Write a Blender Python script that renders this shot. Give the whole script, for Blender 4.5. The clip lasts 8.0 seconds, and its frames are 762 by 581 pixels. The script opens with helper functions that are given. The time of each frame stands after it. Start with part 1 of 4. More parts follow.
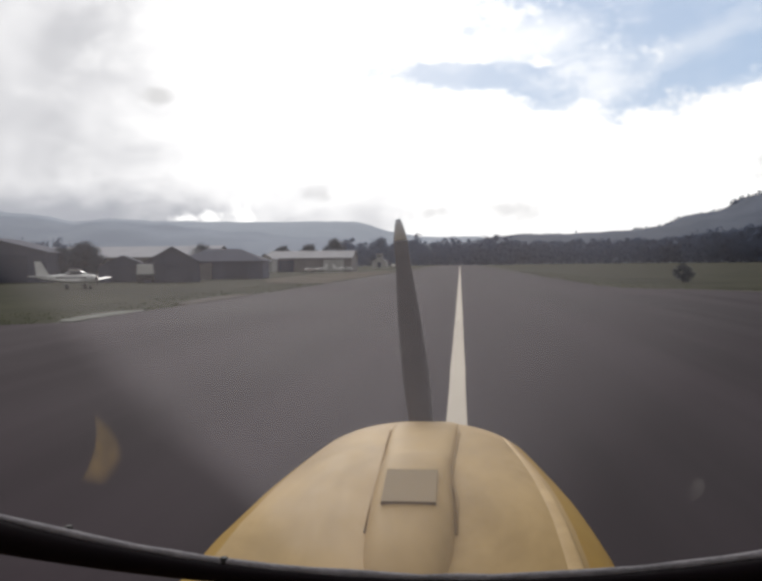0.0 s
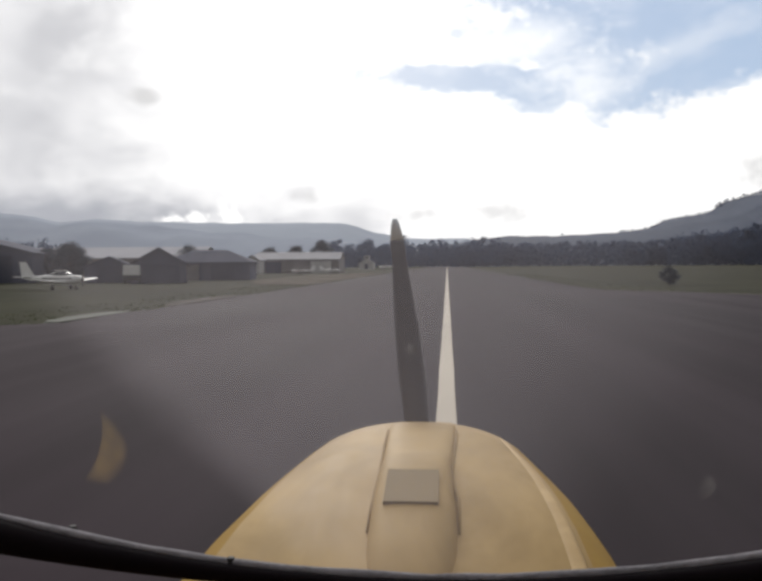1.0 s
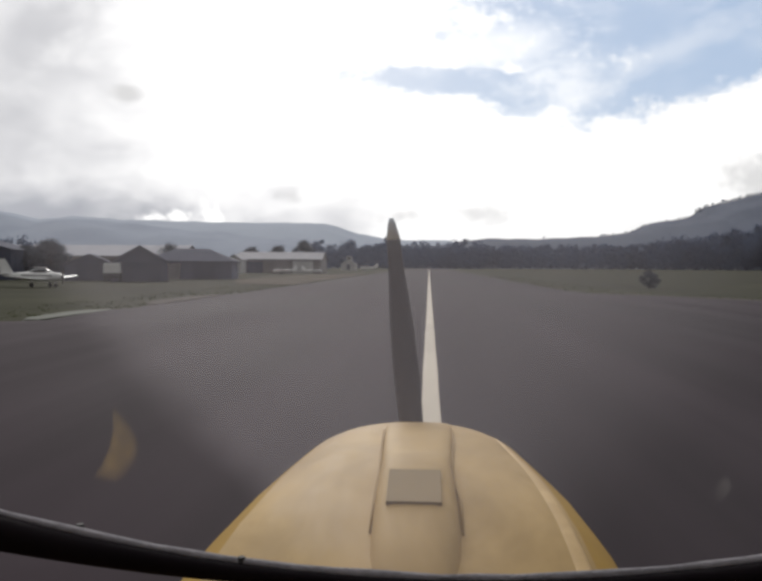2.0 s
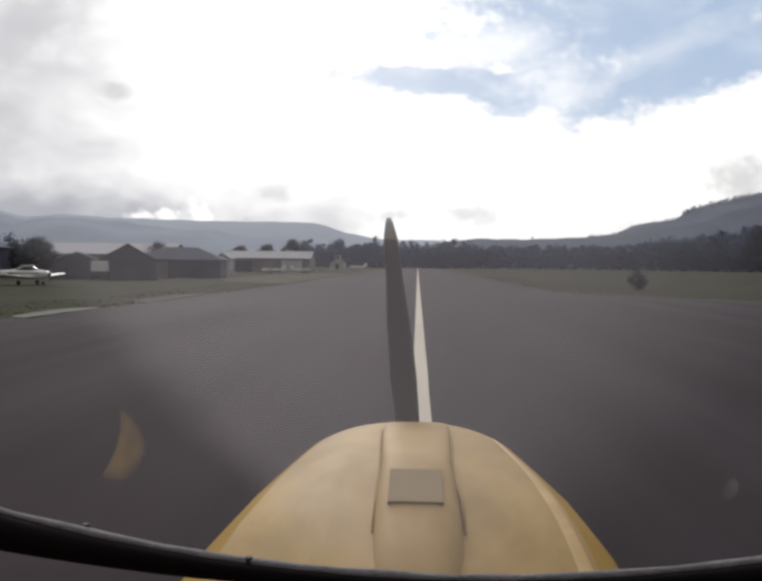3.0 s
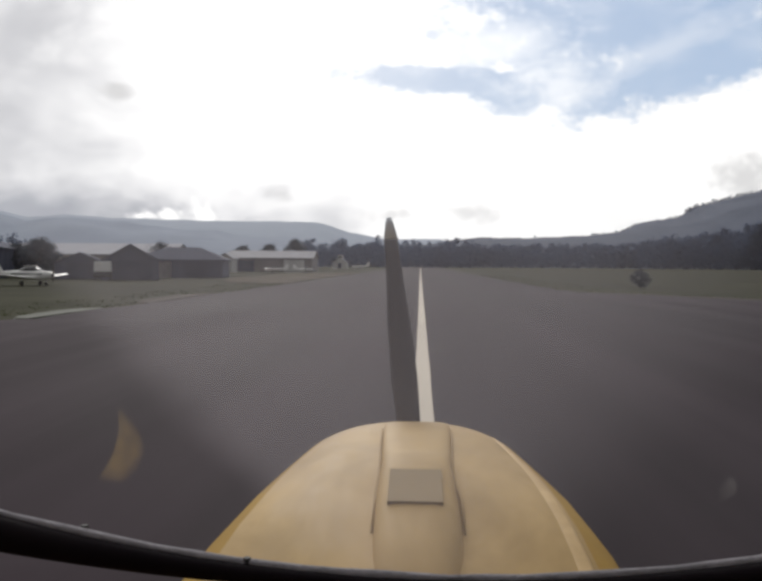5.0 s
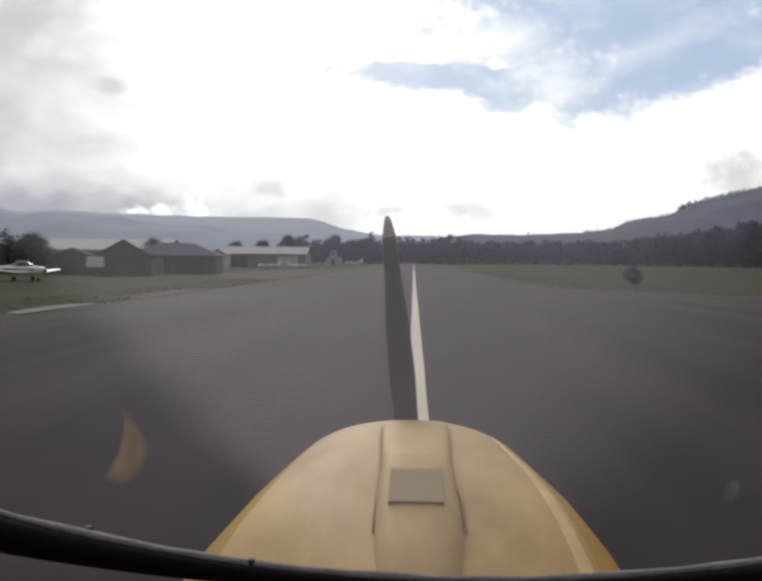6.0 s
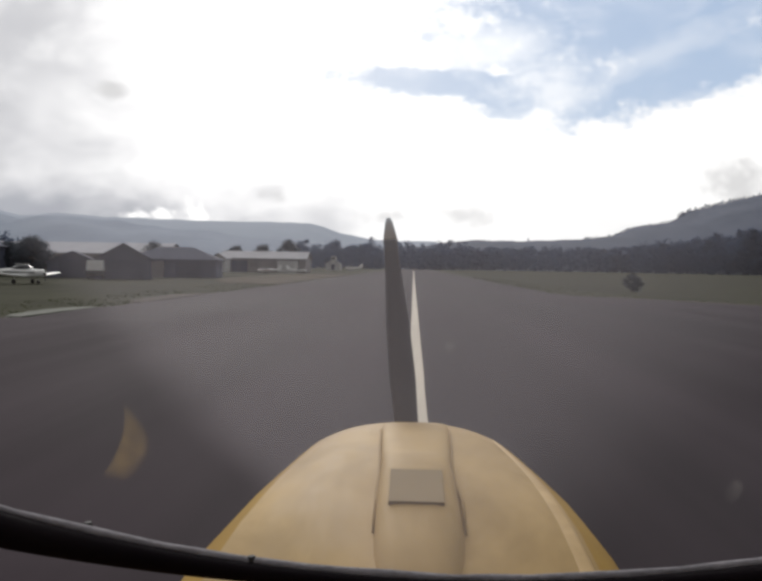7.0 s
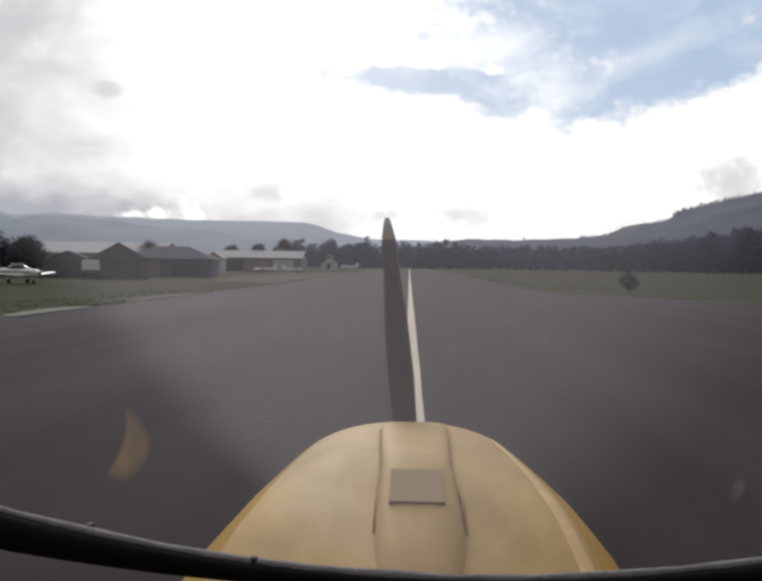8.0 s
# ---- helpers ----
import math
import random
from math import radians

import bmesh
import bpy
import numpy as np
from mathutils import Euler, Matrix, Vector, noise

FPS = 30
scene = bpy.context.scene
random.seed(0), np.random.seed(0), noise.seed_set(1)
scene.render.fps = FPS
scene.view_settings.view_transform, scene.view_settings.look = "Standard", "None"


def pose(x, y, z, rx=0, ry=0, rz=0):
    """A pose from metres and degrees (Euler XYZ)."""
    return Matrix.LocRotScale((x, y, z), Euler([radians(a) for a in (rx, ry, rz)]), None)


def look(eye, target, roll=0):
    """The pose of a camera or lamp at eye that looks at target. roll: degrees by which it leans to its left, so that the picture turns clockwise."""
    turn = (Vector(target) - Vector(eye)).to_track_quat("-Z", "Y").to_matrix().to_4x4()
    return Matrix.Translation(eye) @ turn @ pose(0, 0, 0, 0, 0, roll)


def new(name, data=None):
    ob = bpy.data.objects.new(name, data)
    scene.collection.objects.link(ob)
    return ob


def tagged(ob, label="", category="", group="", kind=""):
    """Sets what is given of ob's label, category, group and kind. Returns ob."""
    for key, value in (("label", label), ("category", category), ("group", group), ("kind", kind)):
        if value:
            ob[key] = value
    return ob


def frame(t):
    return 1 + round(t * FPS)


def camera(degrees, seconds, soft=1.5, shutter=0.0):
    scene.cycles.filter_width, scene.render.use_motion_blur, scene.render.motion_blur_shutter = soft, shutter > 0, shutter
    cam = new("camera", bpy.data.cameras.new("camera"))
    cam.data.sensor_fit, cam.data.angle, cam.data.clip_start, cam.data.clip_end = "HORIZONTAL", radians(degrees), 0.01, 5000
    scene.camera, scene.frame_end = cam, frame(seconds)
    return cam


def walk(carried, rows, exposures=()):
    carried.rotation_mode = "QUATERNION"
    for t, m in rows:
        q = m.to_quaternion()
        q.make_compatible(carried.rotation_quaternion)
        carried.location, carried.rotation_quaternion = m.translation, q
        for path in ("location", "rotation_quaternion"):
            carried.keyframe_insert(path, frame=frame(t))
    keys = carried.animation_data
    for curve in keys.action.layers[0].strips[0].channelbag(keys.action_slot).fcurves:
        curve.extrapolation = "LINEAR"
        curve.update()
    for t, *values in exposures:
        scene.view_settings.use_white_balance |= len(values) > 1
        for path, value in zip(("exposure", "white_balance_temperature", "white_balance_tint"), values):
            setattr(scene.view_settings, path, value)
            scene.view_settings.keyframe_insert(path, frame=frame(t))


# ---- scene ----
cam = camera(49.0, 8.0, soft=3.2)

# seconds, x, y, z, yaw to the left, pitch up, lean to the left
ROWS = (
    (0.0, 0.1066, -0.0140, 1.8077, 5.418, -1.895, -0.538),
    (0.5, 0.0935, -0.0106, 1.8004, 5.066, -1.702, -0.421),
    (1.0, 0.0747, -0.0080, 1.8019, 4.531, -1.788, -0.361),
    (1.5, 0.0498, -0.0041, 1.7980, 3.874, -1.717, -0.018),
    (3.0, -0.0017, 0.0007, 1.7964, 2.489, -1.746, 0.614),
    (3.5, -0.0049, -0.0003, 1.8032, 2.386, -1.959, 0.587),
    (4.0, 0.0000, 0.0000, 1.8000, 2.512, -1.853, 0.500),
    (4.5, 0.0080, 0.0001, 1.7959, 2.736, -1.715, 0.425),
    (6.0, -0.0107, -0.0005, 1.8060, 2.209, -2.049, 0.570),
    (6.5, -0.0204, 0.0023, 1.7925, 2.049, -1.649, 1.120),
    (7.0, -0.0141, 0.0018, 1.7937, 2.194, -1.679, 0.940),
    (7.5, -0.0120, 0.0017, 1.7937, 2.242, -1.676, 0.867),
    (8.0, -0.0228, 0.0019, 1.7955, 1.910, -1.737, 0.846),
)
walk(cam, [(t, pose(x, y, z, 90 + p, 0, w) @ pose(0, 0, 0, 0, 0, r)) for t, x, y, z, w, p, r in ROWS],
     exposures=[(0.0, 0.10), (1.5, 0.09), (3.0, 0.06), (8.0, 0.06)])

# ---- world: bright overcast with a blue gap, sun veiled ahead ----
SUN_AZ, SUN_EL = radians(-12), radians(24)


class Nodes:
    """Short hand for building a node tree."""

    def __init__(self, tree):
        self.tree = tree
        tree.nodes.clear()

    def add(self, kind, **settings):
        n = self.tree.nodes.new(kind)
        for key, value in settings.items():
            setattr(n, key, value)
        return n

    def wire(self, value, socket):
        if isinstance(value, bpy.types.NodeSocket):
            self.tree.links.new(value, socket)
        elif value is not None:
            socket.default_value = value

    def math(self, op, a, b=None, c=None, clamp=False):
        n = self.add("ShaderNodeMath", operation=op, use_clamp=clamp)
        for i, v in enumerate((a, b, c)):
            self.wire(v, n.inputs[i])
        return n.outputs[0]

    def dot(self, a, b):
        n = self.add("ShaderNodeVectorMath", operation="DOT_PRODUCT")
        self.wire(a, n.inputs[0])
        self.wire(b, n.inputs[1])
        return n.outputs["Value"]

    def noise(self, vec, scale, detail=4.0, rough=0.55, distort=0.0):
        n = self.add("ShaderNodeTexNoise")
        self.wire(vec, n.inputs["Vector"])
        for key, v in (("Scale", scale), ("Detail", detail), ("Roughness", rough), ("Distortion", distort)):
            n.inputs[key].default_value = v
        return n.outputs["Fac"]

    def stretch(self, vec, scale):
        n = self.add("ShaderNodeMapping")
        self.wire(vec, n.inputs["Vector"])
        n.inputs["Scale"].default_value = scale
        return n.outputs["Vector"]

    def smooth(self, v, lo, hi, a=0.0, b=1.0):
        n = self.add("ShaderNodeMapRange", interpolation_type="SMOOTHSTEP")
        self.wire(v, n.inputs["Value"])
        for key, x in (("From Min", lo), ("From Max", hi), ("To Min", a), ("To Max", b)):
            n.inputs[key].default_value = x
        return n.outputs["Result"]

    def mix(self, fac, a, b):
        n = self.add("ShaderNodeMix", data_type="RGBA")
        self.wire(fac, n.inputs[0])
        self.wire(a, n.inputs[6])
        self.wire(b, n.inputs[7])
        return n.outputs[2]


def rgb(r, g, b):
    return (r, g, b, 1.0)


def blob(g, d, p, q, rp, rq, tilt=0.0):
    """1 at the middle of a patch of sky ahead, 0 at its rim, falling below outside. p to the right, q up, both per unit of distance ahead."""
    c = Vector((p, 1.0, q)).normalized()
    e1 = Vector((c.y, -c.x, 0)).normalized()
    e2 = e1.cross(c)
    turn = radians(tilt)
    u = e1 * math.cos(turn) + e2 * math.sin(turn)
    v = e2 * math.cos(turn) - e1 * math.sin(turn)
    a = g.math("DIVIDE", g.dot(d, u), rp)
    b = g.math("DIVIDE", g.dot(d, v), rq)
    dist = g.math("SQRT", g.math("ADD", g.math("MULTIPLY", a, a), g.math("MULTIPLY", b, b)))
    behind = g.math("MULTIPLY", g.math("LESS_THAN", g.dot(d, tuple(c)), 0.0), 50.0)
    return g.math("SUBTRACT", g.math("SUBTRACT", 1.0, dist), behind)


def make_world():
    world = bpy.data.worlds.new("sky")
    scene.world = world
    world.use_nodes = True
    g = Nodes(world.node_tree)
    d = g.add("ShaderNodeTexCoord").outputs["Generated"]
    sky = g.add("ShaderNodeTexSky", sky_type="NISHITA", sun_disc=False, sun_elevation=SUN_EL, sun_rotation=SUN_AZ,
                air_density=1.0, dust_density=1.2, ozone_density=1.5)
    # ragged edges, drawn out sideways
    flat = g.stretch(d, (1.0, 1.0, 1.9))
    ragged = g.math("SUBTRACT", g.noise(flat, 9.0, 6.0, 0.58, 0.4), 0.5)
    fine = g.math("SUBTRACT", g.noise(flat, 26.0, 5.0, 0.6), 0.5)
    tiny = g.math("SUBTRACT", g.noise(d, 70.0, 3.0, 0.5), 0.5)
    # blue gap
    gap = None
    for b in ((0.315, 0.305, 0.225, 0.062, 8), (0.035, 0.219, 0.145, 0.019, -3), (0.108, 0.203, 0.060, 0.026, -4), (0.170, 0.222, 0.080, 0.026, 6),
              (0.318, 0.240, 0.165, 0.042, 18), (0.5, 0.42, 0.45, 0.13, 10)):
        one = blob(g, d, *b)
        gap = one if gap is None else g.math("MAXIMUM", gap, one)
    gap = g.math("ADD", gap, g.math("ADD", g.math("MULTIPLY", ragged, 0.7), g.math("ADD", g.math("MULTIPLY", fine, 1.1), g.math("MULTIPLY", tiny, 0.5))))
    gap = g.smooth(gap, -0.16, 0.42)
    # white cloud drifting across the gap
    drift = None
    for b in ((0.085, 0.259, 0.085, 0.026, 6), (0.158, 0.214, 0.075, 0.034, 6)):
        one = blob(g, d, *b)
        drift = one if drift is None else g.math("MAXIMUM", drift, one)
    drift = g.smooth(g.math("ADD", drift, g.math("ADD", g.math("MULTIPLY", ragged, 0.8), g.math("ADD", g.math("MULTIPLY", fine, 1.8), g.math("MULTIPLY", tiny, 0.5)))), -0.2, 1.0, 0.0, 0.60)
    veil = g.math("ADD", blob(g, d, 0.28, 0.252, 0.2, 0.020, 19), g.math("ADD", g.math("MULTIPLY", ragged, 1.6), g.math("MULTIPLY", fine, 1.8)))
    drift = g.math("MAXIMUM", drift, g.smooth(veil, -0.2, 1.0, 0.0, 0.28))
    wisps = g.smooth(g.noise(g.stretch(d, (1.0, 1.0, 2.2)), 12.0, 4.0, 0.5, 0.6), 0.42, 0.75, 0.0, 0.22)
    gap = g.math("MULTIPLY", gap, g.math("SUBTRACT", 1.0, g.math("MAXIMUM", drift, wisps)))
    # grey undersides
    grey = None
    for b in ((-0.66, 0.24, 0.36, 0.30, 0), (-0.50, 0.070, 0.46, 0.062, 0), (-0.14, 0.050, 0.13, 0.03, 0)):
        one = blob(g, d, *b)
        grey = one if grey is None else g.math("MAXIMUM", grey, one)
    grey = g.math("ADD", grey, g.math("ADD", g.math("MULTIPLY", ragged, 1.0), g.math("MULTIPLY", fine, 0.35)))
    grey = g.smooth(grey, -0.15, 0.70)
    for b in ((-0.302, 0.059, 0.012, 0.011, -50), (-0.260, 0.059, 0.018, 0.010, -30), (-0.332, 0.056, 0.018, 0.006, 0)):
        hole = g.smooth(g.math("ADD", blob(g, d, *b), g.math("MULTIPLY", tiny, 3.0)), -0.35, 0.9)
        grey = g.math("MULTIPLY", grey, g.math("SUBTRACT", 1.0, hole))
    puffs = g.smooth(g.math("ADD", blob(g, d, -0.366, 0.206, 0.026, 0.012), g.math("MULTIPLY", fine, 1.2)), -0.1, 0.7, 0.0, 0.8)
    for b in ((-0.035, 0.059, 0.032, 0.009, 0), (0.06, 0.061, 0.04, 0.013, 0), (-0.17, 0.083, 0.020, 0.009, 0)):
        puffs = g.math("MAXIMUM", puffs, g.smooth(g.math("ADD", blob(g, d, *b), g.math("MULTIPLY", tiny, 2.0)), -0.2, 1.0, 0.0, 0.6))
    puffs = g.math("MAXIMUM", puffs, g.smooth(g.math("ADD", blob(g, d, 0.381, 0.100, 0.040, 0.034, 20), g.math("MULTIPLY", tiny, 1.4)), -0.25, 0.8, 0.0, 0.85))
    # clouds: brightest round the hidden sun
    way = Vector((math.sin(SUN_AZ) * math.cos(SUN_EL), math.cos(SUN_AZ) * math.cos(SUN_EL), math.sin(SUN_EL)))
    toward = g.dot(d, tuple(way))
    near = g.math("ADD", g.smooth(toward, 0.1, 0.68, 0.0, CLOUD - AWAY), g.smooth(toward, 0.85, 1.0, 0.0, 2.0))
    body = g.math("ADD", g.math("MULTIPLY", ragged, 1.2), g.math("ADD", near, AWAY))
    bright = g.add("ShaderNodeCombineColor")
    for i, k in enumerate((1.0, 0.995, 0.985)):
        g.wire(g.math("MULTIPLY", body, k), bright.inputs[i])
    up = g.add("ShaderNodeSeparateXYZ")
    g.wire(d, up.inputs[0])
    low = g.math("MULTIPLY", g.smooth(up.outputs["Z"], 0.02, 0.10, 0.55, 0.0), g.noise(flat, 12.0, 4.0, 0.55))
    shade = g.math("MAXIMUM", grey, low)
    deep = g.math("ADD", blob(g, d, -0.52, 0.060, 0.34, 0.040), g.math("ADD", g.math("MULTIPLY", ragged, 0.8), g.math("MULTIPLY", fine, 0.8)))
    deep = g.math("MULTIPLY", g.smooth(deep, 0.0, 0.9, 0.0, 0.8), grey)
    tone = g.smooth(g.noise(d, 6.0, 3.0, 0.5), 0.3, 0.68)
    cloud = g.mix(deep, g.mix(shade, bright.outputs[0], g.mix(tone, rgb(5.2, 5.3, 5.6), rgb(9.2, 9.2, 9.3))), rgb(3.3, 3.5, 4.0))
    cloud = g.mix(puffs, cloud, rgb(6.6, 6.6, 6.6))
    blue = g.add("ShaderNodeVectorMath", operation="SCALE")
    g.wire(sky.outputs[0], blue.inputs[0])
    blue.inputs["Scale"].default_value = BLUE
    pale = g.mix(0.7, blue.outputs[0], rgb(4.4, 6.0, 8.4))
    out = g.add("ShaderNodeBackground")
    out.inputs["Strength"].default_value = 0.1
    g.wire(g.mix(gap, cloud, pale), out.inputs["Color"])
    g.wire(out.outputs[0], g.add("ShaderNodeOutputWorld").inputs["Surface"])


CLOUD, AWAY, BLUE = 11.0, 2.8, 0.6
make_world()
sun = new("sun", bpy.data.lights.new("sun", "SUN"))
sun.data.energy, sun.data.angle, sun.data.color = 1.3, radians(18), (1.0, 0.96, 0.91)
sun.matrix_world = look((0, 0, 50), (-math.sin(SUN_AZ) * math.cos(SUN_EL) * 60, -math.cos(SUN_AZ) * math.cos(SUN_EL) * 60, 50 - math.sin(SUN_EL) * 60))


# ---- materials ----
def material(name, dark, light, rough=0.8, scale=3.0, fine=40.0, bump=0.15, metal=0.0, stretch=(1, 1, 1), coat=0.0, spec=0.5,
             blotch=0.5, island=0.0, size=0.01, thin=0.0):
    m = bpy.data.materials.new(name)
    m.use_nodes = True
    g = Nodes(m.node_tree)
    at = g.stretch(g.add("ShaderNodeTexCoord").outputs["Object"], stretch)
    big = g.smooth(g.noise(at, scale, 4.0, 0.6, 0.3), 0.3, 0.7)
    small = g.noise(at, fine, 5.0, 0.6)
    fac = g.math("ADD", g.math("MULTIPLY", big, blotch), g.math("MULTIPLY", small, 1 - blotch))
    if island:
        lot = g.add("ShaderNodeNewGeometry").outputs["Random Per Island"]
        fac = g.math("ADD", fac, g.math("MULTIPLY", g.math("SUBTRACT", lot, 0.5), island), clamp=True)
    s = g.add("ShaderNodeBsdfPrincipled")
    g.wire(g.mix(fac, rgb(*dark), rgb(*light)), s.inputs["Base Color"])
    g.wire(g.math("MULTIPLY_ADD", small, 0.2, rough - 0.1), s.inputs["Roughness"])
    s.inputs["Metallic"].default_value = metal
    s.inputs["Coat Weight"].default_value = coat
    s.inputs["Coat Roughness"].default_value = 0.35
    s.inputs["Specular IOR Level"].default_value = spec
    if bump:
        b = g.add("ShaderNodeBump")
        b.inputs["Strength"].default_value = bump
        b.inputs["Distance"].default_value = size
        g.wire(small, b.inputs["Height"])
        g.wire(b.outputs[0], s.inputs["Normal"])
    face = s.outputs[0]
    if thin:
        # leaves let part of the light through
        leaf = g.add("ShaderNodeBsdfTranslucent")
        g.wire(g.mix(fac, rgb(*dark), rgb(*light)), leaf.inputs["Color"])
        both = g.add("ShaderNodeMixShader")
        both.inputs[0].default_value = thin
        g.wire(s.outputs[0], both.inputs[1])
        g.wire(leaf.outputs[0], both.inputs[2])
        face = both.outputs[0]
    g.wire(face, g.add("ShaderNodeOutputMaterial").inputs["Surface"])
    return m


def asphalt_material():
    m = bpy.data.materials.new("worn_asphalt")
    m.use_nodes = True
    g = Nodes(m.node_tree)
    at = g.add("ShaderNodeTexCoord").outputs["Object"]
    streak = g.smooth(g.noise(g.stretch(at, (1.0, 0.03, 1.0)), 0.5, 4.0, 0.6, 0.2), 0.25, 0.75)
    patch = g.smooth(g.noise(g.stretch(at, (1.0, 0.35, 1.0)), 0.13, 4.0, 0.55, 0.5), 0.32, 0.7)
    grit = g.noise(at, 70.0, 3.0, 0.7)
    fac = g.math("ADD", g.math("MULTIPLY", streak, 0.5), g.math("ADD", g.math("MULTIPLY", patch, 0.3), g.math("MULTIPLY", grit, 0.2)))
    s = g.add("ShaderNodeBsdfPrincipled")
    g.wire(g.mix(fac, rgb(0.0124, 0.0087, 0.0107), rgb(0.0508, 0.0376, 0.0457)), s.inputs["Base Color"])
    g.wire(g.math("MULTIPLY_ADD", patch, 0.1, 0.85), s.inputs["Roughness"])
    s.inputs["Specular IOR Level"].default_value = 0.055
    b = g.add("ShaderNodeBump")
    b.inputs["Strength"].default_value, b.inputs["Distance"].default_value = 0.2, 0.006
    g.wire(grit, b.inputs["Height"])
    g.wire(b.outputs[0], s.inputs["Normal"])
    g.wire(s.outputs[0], g.add("ShaderNodeOutputMaterial").inputs["Surface"])
    return m


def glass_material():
    """Old acrylic: clear, with a scattering film that puts in a pale veil of glare, thinner towards the lower corners.
    """
    m = bpy.data.materials.new("veiled_acrylic")
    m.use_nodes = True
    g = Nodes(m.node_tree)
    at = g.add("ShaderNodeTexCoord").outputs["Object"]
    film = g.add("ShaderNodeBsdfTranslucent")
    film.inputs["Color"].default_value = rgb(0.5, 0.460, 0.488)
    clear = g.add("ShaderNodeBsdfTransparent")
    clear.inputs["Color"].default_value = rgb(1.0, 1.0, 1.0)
    # veil of glare thickest in the middle; a slanting edge on one side, a soft fade on the other
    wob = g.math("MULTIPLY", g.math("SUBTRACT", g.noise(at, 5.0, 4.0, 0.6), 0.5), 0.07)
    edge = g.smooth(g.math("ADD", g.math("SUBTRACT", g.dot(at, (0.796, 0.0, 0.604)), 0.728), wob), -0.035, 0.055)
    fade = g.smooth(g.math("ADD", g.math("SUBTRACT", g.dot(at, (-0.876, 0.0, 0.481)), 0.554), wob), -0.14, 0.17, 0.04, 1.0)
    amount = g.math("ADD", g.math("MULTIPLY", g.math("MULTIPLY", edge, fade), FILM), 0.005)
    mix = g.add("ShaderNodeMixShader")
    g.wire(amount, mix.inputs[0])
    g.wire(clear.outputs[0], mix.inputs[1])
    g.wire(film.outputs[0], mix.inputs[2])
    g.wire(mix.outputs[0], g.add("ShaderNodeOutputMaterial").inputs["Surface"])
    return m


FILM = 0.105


def pane_mark_material(name, colour, thin, thick):
    m = bpy.data.materials.new(name)
    m.use_nodes = True
    g = Nodes(m.node_tree)
    at = g.add("ShaderNodeTexCoord").outputs["Object"]
    film = g.add("ShaderNodeBsdfTranslucent")
    film.inputs["Color"].default_value = rgb(*colour)
    clear = g.add("ShaderNodeBsdfTransparent")
    mix = g.add("ShaderNodeMixShader")
    g.wire(g.smooth(g.noise(at, 40.0, 3.0, 0.5), 0.25, 0.8, thin, thick), mix.inputs[0])
    g.wire(clear.outputs[0], mix.inputs[1])
    g.wire(film.outputs[0], mix.inputs[2])
    g.wire(mix.outputs[0], g.add("ShaderNodeOutputMaterial").inputs["Surface"])
    return m


# amber film that stands in for a reflection in the pane
AMBER = pane_mark_material("amber_reflection", (0.85, 0.56, 0.17), 0.010, 0.025)
HAZE = pane_mark_material("pale_pane_spot", (0.9, 0.86, 0.78), 0.002, 0.008)
ASPHALT = asphalt_material()
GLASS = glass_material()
GRASS = material("dry_grass", (0.020, 0.022, 0.013), (0.061, 0.059, 0.038), 0.95, 0.09, 2.2, 0.3, blotch=0.55, spec=0.02, size=0.05)
BLADES = material("grass_blades", (0.045, 0.055, 0.024), (0.080, 0.088, 0.043), 0.9, 0.2, 3.0, 0.0, spec=0.15, island=0.5, thin=0.4)
SOIL = material("bare_soil", (0.026, 0.018, 0.012), (0.05, 0.035, 0.024), 0.95, 0.6, 14.0, 0.4, spec=0.2)
CONCRETE = material("weathered_concrete", (0.046, 0.050, 0.036), (0.080, 0.084, 0.062), 0.9, 0.7, 22.0, 0.3)
PAINT_LINE = material("worn_white_paint", (0.34, 0.290, 0.232), (0.50, 0.435, 0.350), 0.8, 0.5, 26.0, 0.2, stretch=(1, 0.2, 1))
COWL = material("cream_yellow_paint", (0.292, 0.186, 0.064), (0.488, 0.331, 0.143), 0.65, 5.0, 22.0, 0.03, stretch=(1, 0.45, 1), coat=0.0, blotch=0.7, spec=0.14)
# deeper than the top: the shading of the sides is put into this yellow
COWLSIDE = material("shaded_yellow_paint", (0.29, 0.168, 0.030), (0.38, 0.236, 0.050), 0.65, 2.2, 18.0, 0.03, blotch=0.7, spec=0.08)
# pale cream that paints the highlight along the cowling's edge
CREAM = material("cream_edge_highlight", (0.40, 0.27, 0.12), (0.58, 0.41, 0.21), 0.65, 6.0, 30.0, 0.03, blotch=0.6, spec=0.12)
PANEL = material("grey_access_panel", (0.222, 0.152, 0.068), (0.275, 0.194, 0.094), 0.8, 9.0, 60.0, 0.05)
SEAM_SHADE = material("seam_shading", (0.26, 0.165, 0.055), (0.36, 0.235, 0.088), 0.8, 8.0, 50.0, 0.1)
RUBBER = material("black_rubber", (0.012, 0.010, 0.011), (0.03, 0.027, 0.028), 0.75, 6.0, 60.0, 0.2)
TUBE = material("black_painted_tube", (0.004, 0.002, 0.004), (0.010, 0.007, 0.009), 0.8, 7.0, 60.0, 0.1, spec=0.08)
EDGE = material("grey_sealing_strip", (0.12, 0.115, 0.13), (0.34, 0.32, 0.35), 0.8, 14.0, 90.0, 0.5, blotch=0.4)
# tip colour paled so the blade fades against the bright sky
TIP = material("sky_paled_tip", (0.60, 0.66, 0.74), (0.70, 0.76, 0.84), 0.5, 9.0, 60.0, 0.05)
